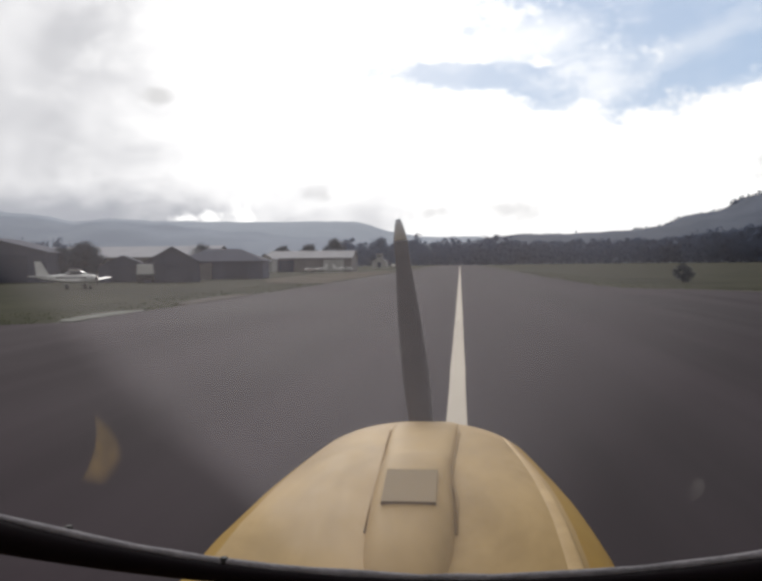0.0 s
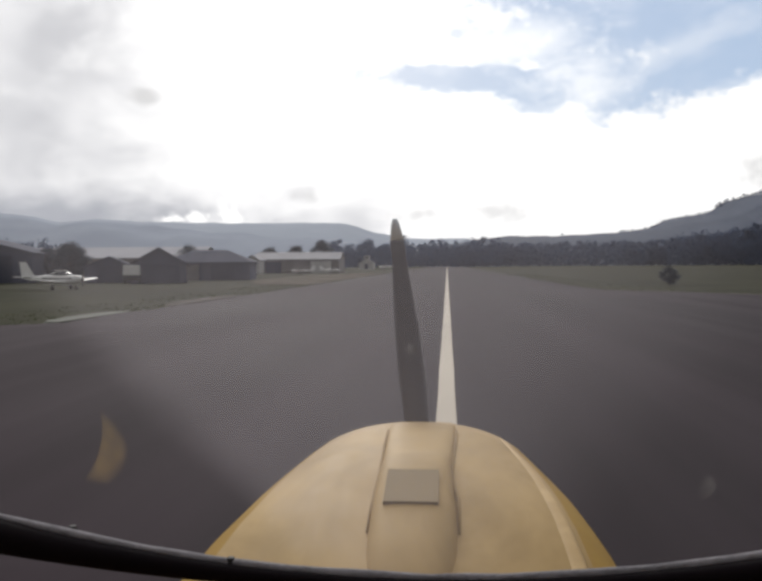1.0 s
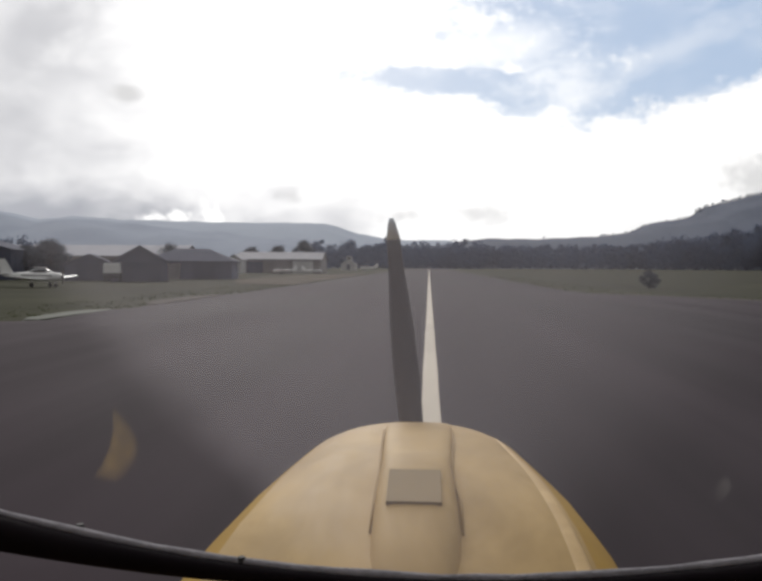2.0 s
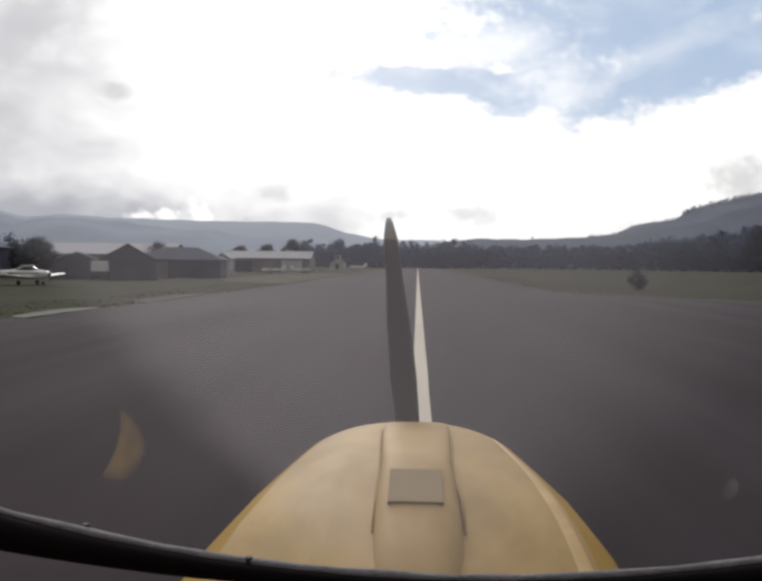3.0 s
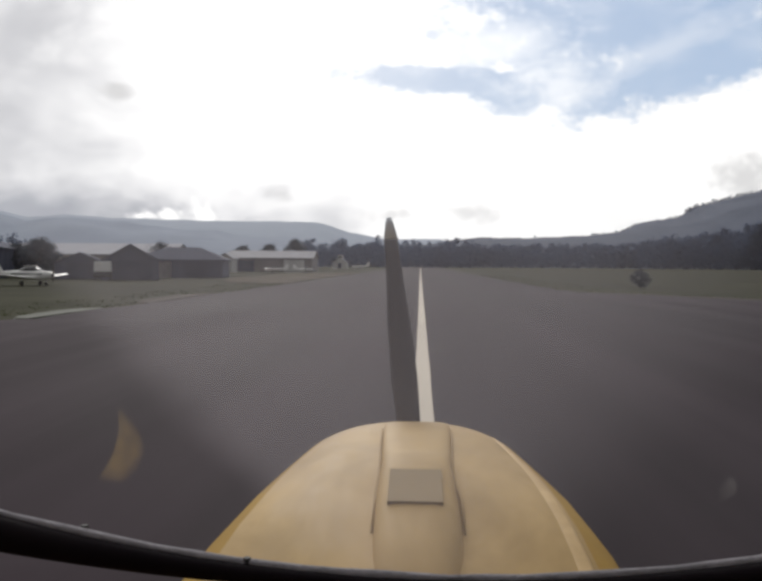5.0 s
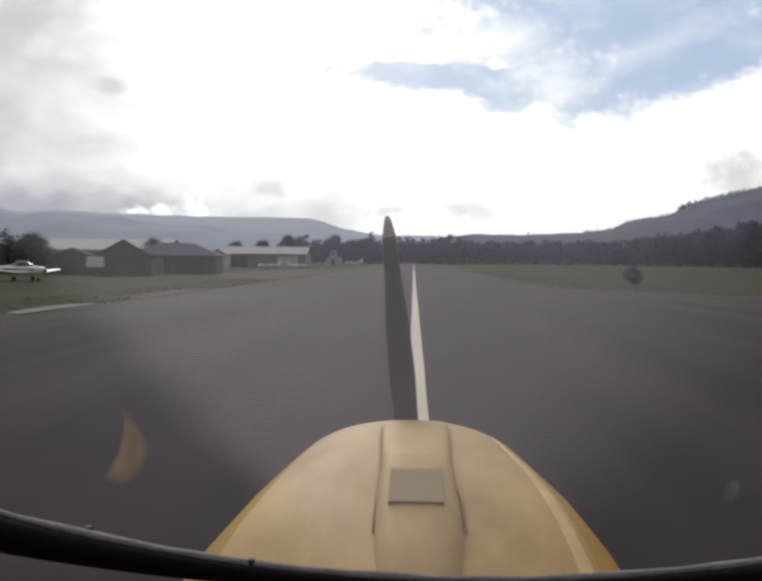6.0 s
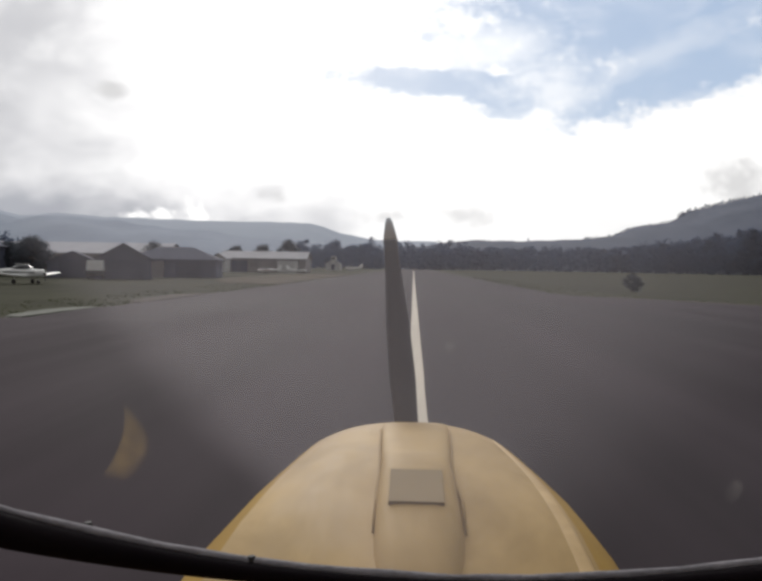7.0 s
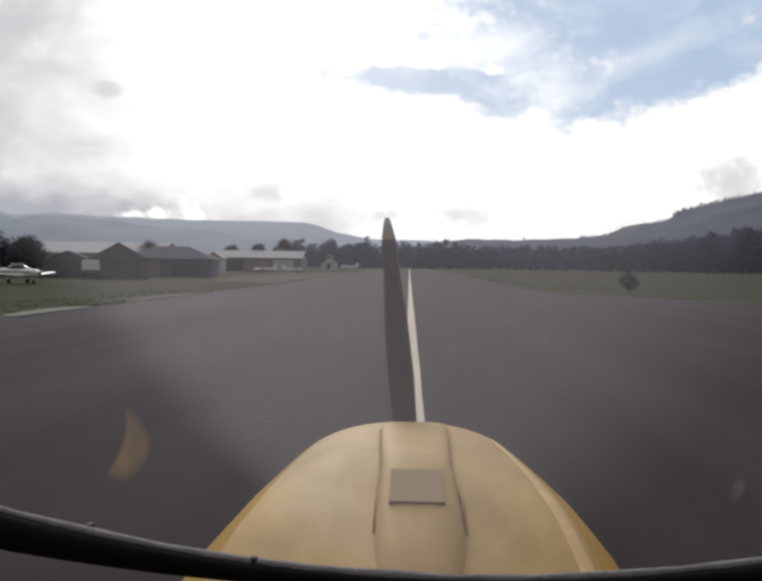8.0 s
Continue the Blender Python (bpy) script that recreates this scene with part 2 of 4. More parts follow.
BLADE = material("dark_propeller_paint", (0.026, 0.021, 0.025), (0.055, 0.047, 0.053), 0.5, 5.0, 60.0, 0.05)
STEEL = material("grey_steel", (0.2, 0.2, 0.2), (0.35, 0.35, 0.35), 0.4, 5.0, 50.0, 0.05, metal=1.0)
WHITE = material("white_aircraft_paint", (0.62, 0.62, 0.62), (0.82, 0.82, 0.81), 0.4, 0.8, 12.0, 0.02, coat=0.2)
RED = material("faded_red_paint", (0.30, 0.06, 0.05), (0.42, 0.12, 0.09), 0.5, 0.8, 12.0, 0.02)
PANE = material("dark_window_pane", (0.010, 0.012, 0.015), (0.025, 0.028, 0.034), 0.12, 2.0, 9.0, 0.0)
# dark walls and roofs lightened and blued to paint in haze
DARKWALL = material("hazed_dark_sheet_wall", (0.063, 0.070, 0.104), (0.112, 0.121, 0.170), 0.9, 0.5, 8.0, 0.15, spec=0.15, stretch=(1, 1, 0.2))
DARKROOF = material("hazed_dark_sheet_roof", (0.054, 0.058, 0.084), (0.096, 0.102, 0.140), 0.95, 0.4, 7.0, 0.15, spec=0.1)
PALEWALL = material("pale_sheet_wall", (0.42, 0.42, 0.42), (0.62, 0.62, 0.61), 0.75, 0.5, 8.0, 0.1, stretch=(1, 1, 0.2))
LAVROOF = material("pale_lavender_sheet_roof", (0.26, 0.262, 0.30), (0.36, 0.362, 0.41), 0.8, 0.2, 6.0, 0.1)
PALEROOF = material("pale_sheet_roof", (0.13, 0.132, 0.158), (0.205, 0.208, 0.24), 0.8, 0.3, 6.0, 0.1)
GREYWALL = material("grey_brown_wall", (0.17, 0.157, 0.158), (0.26, 0.24, 0.24), 0.85, 0.5, 8.0, 0.1)
BARK = material("tree_bark", (0.03, 0.024, 0.019), (0.08, 0.062, 0.048), 0.9, 2.0, 18.0, 0.4, stretch=(1, 1, 0.3))
# leaves of the nearer trees, blued to paint in haze
LEAF = material("hazed_dark_leaves", (0.026, 0.037, 0.050), (0.066, 0.083, 0.104), 0.85, 0.4, 3.0, 0.0, spec=0.2, island=0.6, thin=0.4)
# far leaves paler and bluer than near ones, haze painted into the colour
FARLEAF = material("hazed_far_leaves", (0.078, 0.104, 0.166), (0.106, 0.136, 0.208), 0.9, 0.02, 0.3, 0.0, spec=0.02, island=0.05, thin=0.3)
# hillside tinted blue-grey to paint in the haze before it
HILL = material("hazed_wooded_hillside", (0.050, 0.064, 0.096), (0.100, 0.118, 0.164), 0.95, 0.012, 0.09, 0.5, spec=0.1, size=3.0)
# both mountains: distance haze is put into the pale blue-grey
SHOULDER = material("hazed_mountain_shoulder", (0.265, 0.30, 0.37), (0.37, 0.41, 0.48), 1.0, 0.0025, 0.02, 0.0, spec=0.0)
MOUNTAIN = material("hazed_distant_mountain", (0.335, 0.378, 0.45), (0.445, 0.49, 0.565), 1.0, 0.002, 0.02, 0.0, spec=0.0)


# ---- helpers for meshes ----
def part(name, bm, mat, parent=None, label="", smooth=False):
    me = bpy.data.meshes.new(name)
    bm.to_mesh(me)
    bm.free()
    me.materials.append(mat)
    if smooth:
        for f in me.polygons:
            f.use_smooth = True
    ob = new(name, me)
    if parent is not None:
        ob.parent = parent
    if label:
        ob["label"] = label
    return ob


def mesh_from(name, verts, faces, mat, parent=None, label="", smooth=False):
    me = bpy.data.meshes.new(name)
    me.from_pydata(verts, [], faces)
    me.update()
    me.materials.append(mat)
    if smooth:
        for f in me.polygons:
            f.use_smooth = True
    ob = new(name, me)
    if parent is not None:
        ob.parent = parent
    if label:
        ob["label"] = label
    return ob


def empty(name, m, label, category, group="", kind=""):
    e = new(name)
    e.empty_display_size = 0.3
    e.matrix_basis = m
    return tagged(e, label, category, group, kind)


def box_bm(x0, x1, y0, y1, z0, z1, bevel=0.0, bm=None):
    bm = bm or bmesh.new()
    made = bmesh.ops.create_cube(bm, size=1.0, matrix=Matrix.Translation(((x0 + x1) / 2, (y0 + y1) / 2, (z0 + z1) / 2)) @ Matrix.Diagonal((x1 - x0, y1 - y0, z1 - z0, 1)))
    if bevel:
        edges = {e for v in made["verts"] for e in v.link_edges}
        bmesh.ops.bevel(bm, geom=list(edges), offset=bevel, segments=2, affect="EDGES", profile=0.6)
    return bm


def loft_bm(rings, cap=True, close=True):
    """Skin over rings of equal count."""
    bm = bmesh.new()
    rows = [[bm.verts.new(p) for p in ring] for ring in rings]
    n = len(rows[0])
    for a, b in zip(rows, rows[1:]):
        for i in range(n if close else n - 1):
            j = (i + 1) % n
            bm.faces.new((a[i], a[j], b[j], b[i]))
    if cap:
        bm.faces.new(rows[0][::-1])
        bm.faces.new(rows[-1])
    bmesh.ops.recalc_face_normals(bm, faces=bm.faces)
    return bm


def tube_bm(points, radius, sides=10, flat=1.0):
    """A round bar along a line of points; radius a number or one for each point."""
    points = [Vector(p) for p in points]
    rings = []
    for i, p in enumerate(points):
        along = (points[min(i + 1, len(points) - 1)] - points[max(i - 1, 0)]).normalized()
        side = along.cross(Vector((0, 0, 1)))
        if side.length < 0.05:
            side = along.cross(Vector((0, 1, 0)))
        side.normalize()
        up = side.cross(along)
        r = radius[i] if isinstance(radius, (list, tuple)) else radius
        rings.append([p + side * (r * math.cos(a)) + up * (r * flat * math.sin(a)) for a in (2 * math.pi * k / sides for k in range(sides))])
    return loft_bm(rings)


def wheel_bm(r, width, sides=24):
    bm = bmesh.new()
    prof = ((-0.5, 0.55), (-0.5, 0.85), (-0.36, 0.97), (0, 1.0), (0.36, 0.97), (0.5, 0.85), (0.5, 0.55))
    rings = [[(w * width, r * k * math.cos(a), r * k * math.sin(a)) for a in (2 * math.pi * i / sides for i in range(sides))] for w, k in prof]
    bm.free()
    return loft_bm(rings)


# ---- ground, runway ----
def height_noise(x, y, s):
    return noise.noise(Vector((x * s, y * s, 0.37)))


def make_ground():
    xs = [-2600, -1400, -800, -450, -260, -150, -90, -60, -42, -30, -22, -17, -14, 14, 18, 22, 26, 32, 40, 52, 70, 100, 150, 240, 420, 800, 1500, 2800]
    ys = [-1200, -500, -200, -80, -40, -15, 0, 15, 25, 32, 38, 44, 50, 56, 62, 70, 80, 92, 106, 125, 150, 190, 250, 340, 480, 700, 1100, 2000, 3200, 4600]
    verts, faces = [], []
    for y in ys:
        for x in xs:
            away = min(1.0, max(0.0, (abs(x) - 22) / 30))
            verts.append((x, y, 0.10 * away * height_noise(x, y, 0.03)))
    n = len(xs)
    for j in range(len(ys) - 1):
        for i in range(n - 1):
            a = j * n + i
            faces.append((a, a + 1, a + n + 1, a + n))
    tagged(mesh_from("ground", verts, faces, GRASS, smooth=True), "flat airfield grass, dry olive green, reaching the horizon", "grass", kind="structure")


RUNWAY_LEFT = ((-90, -15.5), (18, -15.2), (23.5, -14.2), (25, -11.9), (60, -11.6), (640, -11.6))
RUNWAY_RIGHT = ((-90, 24.0), (30, 23.0), (40, 20.5), (46, 17.0), (51, 14.2), (55, 10.4), (60, 9.9), (640, 9.9))


def along(line, y):
    for (y0, x0), (y1, x1) in zip(line, line[1:]):
        if y <= y1:
            k = (y - y0) / (y1 - y0)
            return x0 + (x1 - x0) * max(0.0, min(1.0, k))
    return line[-1][1]


def make_runway():
    ys = [-90 + 6 * i for i in range(15)] + [0.7 * i for i in range(0, 160)] + [112 + 8 * i for i in range(67)]
    rows = []
    for y in ys:
        wob = 0.22 * height_noise(3.0, y, 0.9) + 0.25 * height_noise(9.0, y, 0.21)
        wob2 = 0.25 * height_noise(33.0, y, 0.8) + 0.3 * height_noise(21.0, y, 0.19)
        rows.append((along(RUNWAY_LEFT, y) + wob, along(RUNWAY_RIGHT, y) + wob2, y))
    verts, faces = [], []
    for a, b, y in rows:
        verts += [(a - 0.12, y, 0.0), (a, y, 0.05), (a * 0.5, y, 0.09), (0.0, y, 0.11), (b * 0.5, y, 0.09), (b, y, 0.05), (b + 0.12, y, 0.0)]
    for j in range(len(rows) - 1):
        for i in range(6):
            k = j * 7 + i
            faces.append((k, k + 1, k + 8, k + 7))
    tagged(mesh_from("runway", verts, faces, ASPHALT, smooth=True), "long grey-purple worn asphalt runway with ragged grass edges", "runway", kind="structure")
    # painted centre line
    verts, faces = [], []
    line = [-20 + 1.5 * i for i in range(300)]
    for y in line:
        w = 0.115 + 0.012 * height_noise(5.0, y, 1.7)
        c = 0.06 + 0.008 * height_noise(1.0, y, 0.05)
        crown = 0.11 - 0.02 * 0.02
        verts += [(c - w, y, crown + 0.002), (c - w + 0.01, y, crown + 0.005), (c + w - 0.01, y, crown + 0.005), (c + w, y, crown + 0.002)]
    for j in range(len(line) - 1):
        for i in range(3):
            k = j * 4 + i
            faces.append((k, k + 1, k + 5, k + 4))
    tagged(mesh_from("centre_line", verts, faces, PAINT_LINE), "continuous worn white painted stripe along the runway", "runway marking", kind="structure")


make_ground()
make_runway()


def strip(name, y0, y1, x_in, x_out, z, mat, label, category, seed, kind="structure"):
    """A ragged-edged low slab beside the runway."""
    n = 30
    verts, faces = [], []
    for i in range(n + 1):
        y = y0 + (y1 - y0) * i / n
        k = math.sin(math.pi * min(1, max(0, i / n))) ** 0.35
        a = x_in + 0.08 * height_noise(seed, y, 1.1)
        b = x_in + (x_out - x_in) * k + 0.25 * height_noise(seed + 7, y, 0.9)
        verts += [(a, y, 0.0), (a, y, z), (b, y, z), (b + math.copysign(0.1, x_out - x_in), y, 0.0)]
    for j in range(n):
        for i in range(3):
            k = j * 4 + i
            faces.append((k, k + 1, k + 5, k + 4))
    faces += [(0, 1, 2, 3), (n * 4, n * 4 + 3, n * 4 + 2, n * 4 + 1)]
    return tagged(mesh_from(name, verts, faces, mat), label, category, kind=kind)


strip("concrete_edging", 25.0, 31.5, -12.0, -13.0, 0.07, CONCRETE, "pale concrete strip at the edge of the runway", "paving", 2.0)
DRY = material("dry_brown_grass", (0.056, 0.047, 0.035), (0.115, 0.097, 0.075), 0.95, 0.12, 2.5, 0.3, blotch=0.6, spec=0.02, size=0.05)
strip("dry_grass", 74.0, 170.0, -12.2, -23.5, 0.035, DRY, "dry brown grass in front of the hangars", "grass", 17.0)
strip("soil_patch", 36.0, 48.5, -11.9, -13.1, 0.05, SOIL, "bare brown soil where the grass meets the asphalt", "soil", 5.0)


def soil_margin(y0, y1, line, width, seed):
    """Bare soil along a slanting stretch of the runway's edge."""
    n = 40
    verts, faces = [], []
    for i in range(n + 1):
        y = y0 + (y1 - y0) * i / n
        x = along(line, y)
        w = width * math.sin(math.pi * i / n) ** 0.4 * (1 + 0.5 * height_noise(seed, y, 0.8))
        verts += [(x - 0.3, y, 0.0), (x - 0.2, y, 0.035), (x + w, y, 0.03), (x + w + 0.2, y, 0.0)]
    for j in range(n):
        for i in range(3):
            k = j * 4 + i
            faces.append((k, k + 1, k + 5, k + 4))
    return tagged(mesh_from("soil_margin", verts, faces, SOIL), "bare brown soil along the runway's widened edge", "soil", kind="structure")


soil_margin(30.0, 56.0, RUNWAY_RIGHT, 1.6, 11.0)


# ---- the aircraft that carries the view: nose, tub, gear, propeller ----
EYE_Z = 1.8


def cowl_ring(y, w, top, h, low, n=2.7, steps=26):
    ring = []
    for i in range(steps + 1):
        a = math.pi * i / steps
        c, s = math.cos(a), math.sin(a)
        ring.append((math.copysign(abs(c) ** (2 / n), c) * w, y, top - h + h * abs(s) ** (2 / n)))
    for i in range(1, steps):
        a = math.pi + math.pi * i / steps
        c, s = math.cos(a), math.sin(a)
        ring.append((math.copysign(abs(c) ** (2 / n), c) * w, y, top - h - low * abs(s) ** (2 / n)))
    return ring


COWL_TOP = EYE_Z - 0.492


def make_aircraft():
    plane = empty("light_aircraft", pose(0, 0, 0), "cream-yellow light aircraft nose on the runway, seen from its cockpit", "aircraft")
    # engine cowling
    rings = []
    sections = ((1.16, 0.425, -0.130, 0.16, 0.40), (1.3, 0.41, -0.095, 0.165, 0.40), (1.45, 0.394, -0.062, 0.17, 0.39), (1.6, 0.378, -0.034, 0.175, 0.39), (1.75, 0.363, -0.014, 0.18, 0.38), (1.9, 0.348, -0.003, 0.185, 0.37), (2.05, 0.333, 0.002, 0.18, 0.36), (2.2, 0.318, 0.002, 0.178, 0.35),
                              (2.42, 0.297, -0.004, 0.165, 0.34), (2.56, 0.282, -0.012, 0.155, 0.33), (2.63, 0.268, -0.022, 0.145, 0.32), (2.675, 0.245, -0.04, 0.128, 0.30), (2.70, 0.21, -0.066, 0.105, 0.27))
    for y, w, top, h, low in sections:
        swell = math.sin(math.pi * min(1.0, max(0.0, (y - 1.34) / 1.15)))
        rings.append([(x - 0.016 + 0.004 * swell - 0.016 * max(0.0, 1.95 - y) + 0.002 * (y - 1.16) / 1.5, b, z) for x, b, z in cowl_ring(y, w + 0.050 + 0.026 * swell + 0.030 * max(0.0, 1.95 - y) + 0.026 * (y - 1.16) / 1.5, COWL_TOP + top + 0.016 * (y - 1.16) / 1.5, h * (1 + 0.25 * (y - 1.16) / 1.5), low, 2.6 - 0.35 * (y - 1.16) / 1.5)])
    cowl = part("cowling", loft_bm([ring[6:21] for ring in rings], cap=False, close=False), COWL, plane, "cream-yellow painted top of the engine cowling", smooth=True)
    part("lower_cowling", loft_bm([ring[20:] + ring[:7] for ring in rings], cap=False, close=False), COWLSIDE, cowl, "sides of the engine cowling, shading painted in as deeper yellow", smooth=True)
    part("edge_highlight", tube_bm([ring[7] for ring in rings[:-3]], [0.020, 0.020, 0.019, 0.018, 0.017, 0.016, 0.014, 0.011, 0.007, 0.003], 10, 0.3), CREAM, cowl, "pale highlight painted along the edge of the cowling top", smooth=True)
    bm = bmesh.new()
    bm.faces.new([bm.verts.new(q) for q in rings[-1]])
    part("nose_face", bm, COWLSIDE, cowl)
    # raised centre fairing with its flat lid
    rings = []
    for y, lift, half in ((1.36, -0.105, 0.030), (1.38, -0.080, 0.052), (1.41, -0.060, 0.066), (1.46, -0.038, 0.077), (1.52, -0.020, 0.083), (1.57, -0.009, 0.084), (1.63, 0.004, 0.084), (1.7, 0.019, 0.083), (1.8, 0.033, 0.083), (1.9, 0.039, 0.083), (1.96, 0.038, 0.083), (2.02, 0.028, 0.086), (2.08, 0.024, 0.089), (2.3, 0.021, 0.096), (2.48, 0.016, 0.100), (2.6, 0.0, 0.102)):
        base = COWL_TOP + 0.008 - 0.02 * max(0, y - 2.2)
        spread = 0.15 * min(1.0, max(0.0, (1.95 - y) / 0.4))
        sink = base - 0.02 - 0.6 * max(0.0, 1.85 - y) ** 1.5
        ring = []
        for i in range(25):
            a = math.pi * i / 24
            c, s = math.cos(a), math.sin(a)
            ring.append((math.copysign(abs(c) ** 0.5, c) * half * (1.0 + spread if c > 0 else 1.0), y, sink + (base + lift - sink) * abs(s) ** 0.5))
        rings.append(ring)
    part("fairing", loft_bm(rings), COWL, cowl, "raised cream-yellow centre fairing", smooth=True)
    # joints along both sides of the fairing, darkened to paint in their shade
    for side, reach in ((-1, 1.0), (1, 1.15)):
        line = []
        for (y, w, top, h, low), half in zip(sections[3:9], (0.084, 0.084, 0.084, 0.088, 0.094, 0.100)):
            line.append((side * half * (reach if y < 1.8 else 1.0), y, COWL_TOP + top + 0.016 * (y - 1.16) / 1.5 + 0.001))
        part("shaded_seam", tube_bm(line, [0.0022, 0.0040, 0.0036, 0.0030, 0.0028, 0.0026], 8), SEAM_SHADE, cowl, "joint beside the fairing, its shade painted dark", smooth=True)
    lid = box_bm(-0.056, 0.056, -0.080, 0.080, -0.012, 0.0, 0.0015)
    lid.transform(pose(0, 1.725, COWL_TOP + 0.0340, 9.8))
    part("access_panel", lid, PANEL, cowl, "dull grey-brown rectangular access panel")
    # fuselage tub, hidden below the view
    rings = [cowl_ring(y, w, z, 0.10, low, 3.0) for y, w, z, low in ((1.17, 0.42, 1.10, 0.40), (0.4, 0.44, 1.08, 0.42), (-0.9, 0.40, 1.06, 0.40))]
    part("fuselage", loft_bm(rings), COWL, plane, smooth=True)
    # curved lower frame of the windscreen
    def bar_height(x):
        return EYE_Z - 0.4302 + 0.232 * (x - 0.0375) ** 2 - bar_radius(x)

    def bar_radius(x):
        return 0.0095 + 0.0140 * min(1.0, abs(x - 0.0375) / 0.59) ** 1.8

    pts = []
    for i in range(41):
        x = -1.0 + 2.0 * i / 40
        pts.append((x, 1.125 - 0.08 * x * x, bar_height(x)))
    frame_bar = part("windscreen_frame", tube_bm(pts, [bar_radius(x) for x, y, z in pts], 14), TUBE, plane, "curved black lower windscreen frame", smooth=True)
    part("sealing_strip", tube_bm([(x, y + 0.010, z + bar_radius(x) - 0.0013) for x, y, z in pts], [0.008 + 0.004 * noise.noise(Vector((x * 30, 0, 0))) for x, y, z in pts], 8), EDGE, frame_bar, "rough grey sealing strip", smooth=True)
    for x in (-0.457, -0.229):
        z = bar_height(x) + bar_radius(x) + 0.0032
        bm = bmesh.new()
        bmesh.ops.create_cone(bm, cap_ends=True, segments=10, radius1=0.0075, radius2=0.005, depth=0.008, matrix=Matrix.Translation((x, 1.13, z)))
        part("screw", bm, RUBBER, frame_bar)
    # side posts tie the frame to the tub
    for sx in (-1, 1):
        part("post", tube_bm([(sx * 1.0, 1.045, pts[0 if sx < 0 else -1][2]), (sx * 0.72, 1.0, 1.20), (sx * 0.42, 0.95, 0.99)], 0.02, 10), TUBE, plane)
    # windscreen
    def pane_y(z):
        """Depth of the sloping pane at a height over the eye."""
        return 1.225 - 0.576 * (z + 0.4625)

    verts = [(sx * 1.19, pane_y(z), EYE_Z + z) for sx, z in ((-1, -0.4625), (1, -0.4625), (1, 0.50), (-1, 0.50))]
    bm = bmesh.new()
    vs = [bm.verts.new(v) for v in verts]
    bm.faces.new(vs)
    pane = part("windscreen", bm, GLASS, plane, "clear acrylic windscreen with a pale veil of glare put in")
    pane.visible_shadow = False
    # amber reflection put in as a crescent inside the pane, and two faint specks
    def pane_mark(name, outline, mat, label):
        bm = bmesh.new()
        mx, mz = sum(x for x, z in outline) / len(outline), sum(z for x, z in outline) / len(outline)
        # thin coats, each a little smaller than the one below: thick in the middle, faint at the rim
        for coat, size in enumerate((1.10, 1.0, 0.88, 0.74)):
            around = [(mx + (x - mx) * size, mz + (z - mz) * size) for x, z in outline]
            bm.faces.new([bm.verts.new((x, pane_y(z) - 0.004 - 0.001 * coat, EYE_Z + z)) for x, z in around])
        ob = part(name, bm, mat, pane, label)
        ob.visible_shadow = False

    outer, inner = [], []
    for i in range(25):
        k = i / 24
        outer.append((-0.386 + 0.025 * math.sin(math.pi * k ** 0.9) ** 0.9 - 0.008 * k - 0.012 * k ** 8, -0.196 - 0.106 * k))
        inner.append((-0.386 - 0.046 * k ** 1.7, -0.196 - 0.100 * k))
    pane_mark("amber_ghost", outer + inner[:0:-1], AMBER, "amber crescent on the windscreen, painted in for a reflection")
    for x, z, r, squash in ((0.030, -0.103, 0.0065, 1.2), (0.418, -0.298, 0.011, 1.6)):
        pane_mark("speck", [(x + r * math.cos(a), z + r * squash * math.sin(a)) for a in (2 * math.pi * i / 14 for i in range(14))], HAZE, "faint pale spot on the windscreen")
    # unseen high wing and cabin shell overhead and behind, added to shade the cowling
    rings = []
    for x, ch, th in ((-5.1, 0.9, 0.05), (-4.9, 1.45, 0.15), (-2.0, 1.6, 0.19), (0, 1.6, 0.19), (2.0, 1.6, 0.19), (4.9, 1.45, 0.15), (5.1, 0.9, 0.05)):
        rings.append([(x, -0.32 + ch / 2 * math.cos(a), EYE_Z + 0.58 + th / 2 * math.sin(a)) for a in (2 * math.pi * i / 14 for i in range(14))])
    part("wing", loft_bm(rings), COWL, plane, smooth=True)
    rings = [cowl_ring(y, w, top, h, low, 2.6) for y, w, top, h, low in ((-0.85, 0.42, EYE_Z + 0.50, 0.25, 0.95), (-1.3, 0.38, EYE_Z + 0.36, 0.25, 0.85), (-2.4, 0.2, EYE_Z - 0.15, 0.25, 0.45), (-3.6, 0.06, EYE_Z - 0.55, 0.1, 0.2))]
    part("rear_fuselage", loft_bm(rings), COWL, plane, smooth=True)
    for sx in (-1, 1):
        part("wing_post", tube_bm([(sx * 1.0, 1.045, pts[0 if sx < 0 else -1][2]), (sx * 0.80, 0.40, EYE_Z + 0.52)], 0.018, 10), TUBE, plane)
        part("wing_strut", tube_bm([(sx * 0.40, 0.2, 0.85), (sx * 2.6, 0.1, EYE_Z + 0.50)], 0.03, 8), COWL, plane)
    # propeller at rest, one blade up
    hub_y, hub_z = 2.80, EYE_Z - 0.80
    prop = part("propeller_hub", tube_bm([(0, 2.69, hub_z), (0, 2.86, hub_z), (0, 2.90, hub_z)], [0.075, 0.075, 0.04], 20), STEEL, plane)
    lean = radians(6.0)
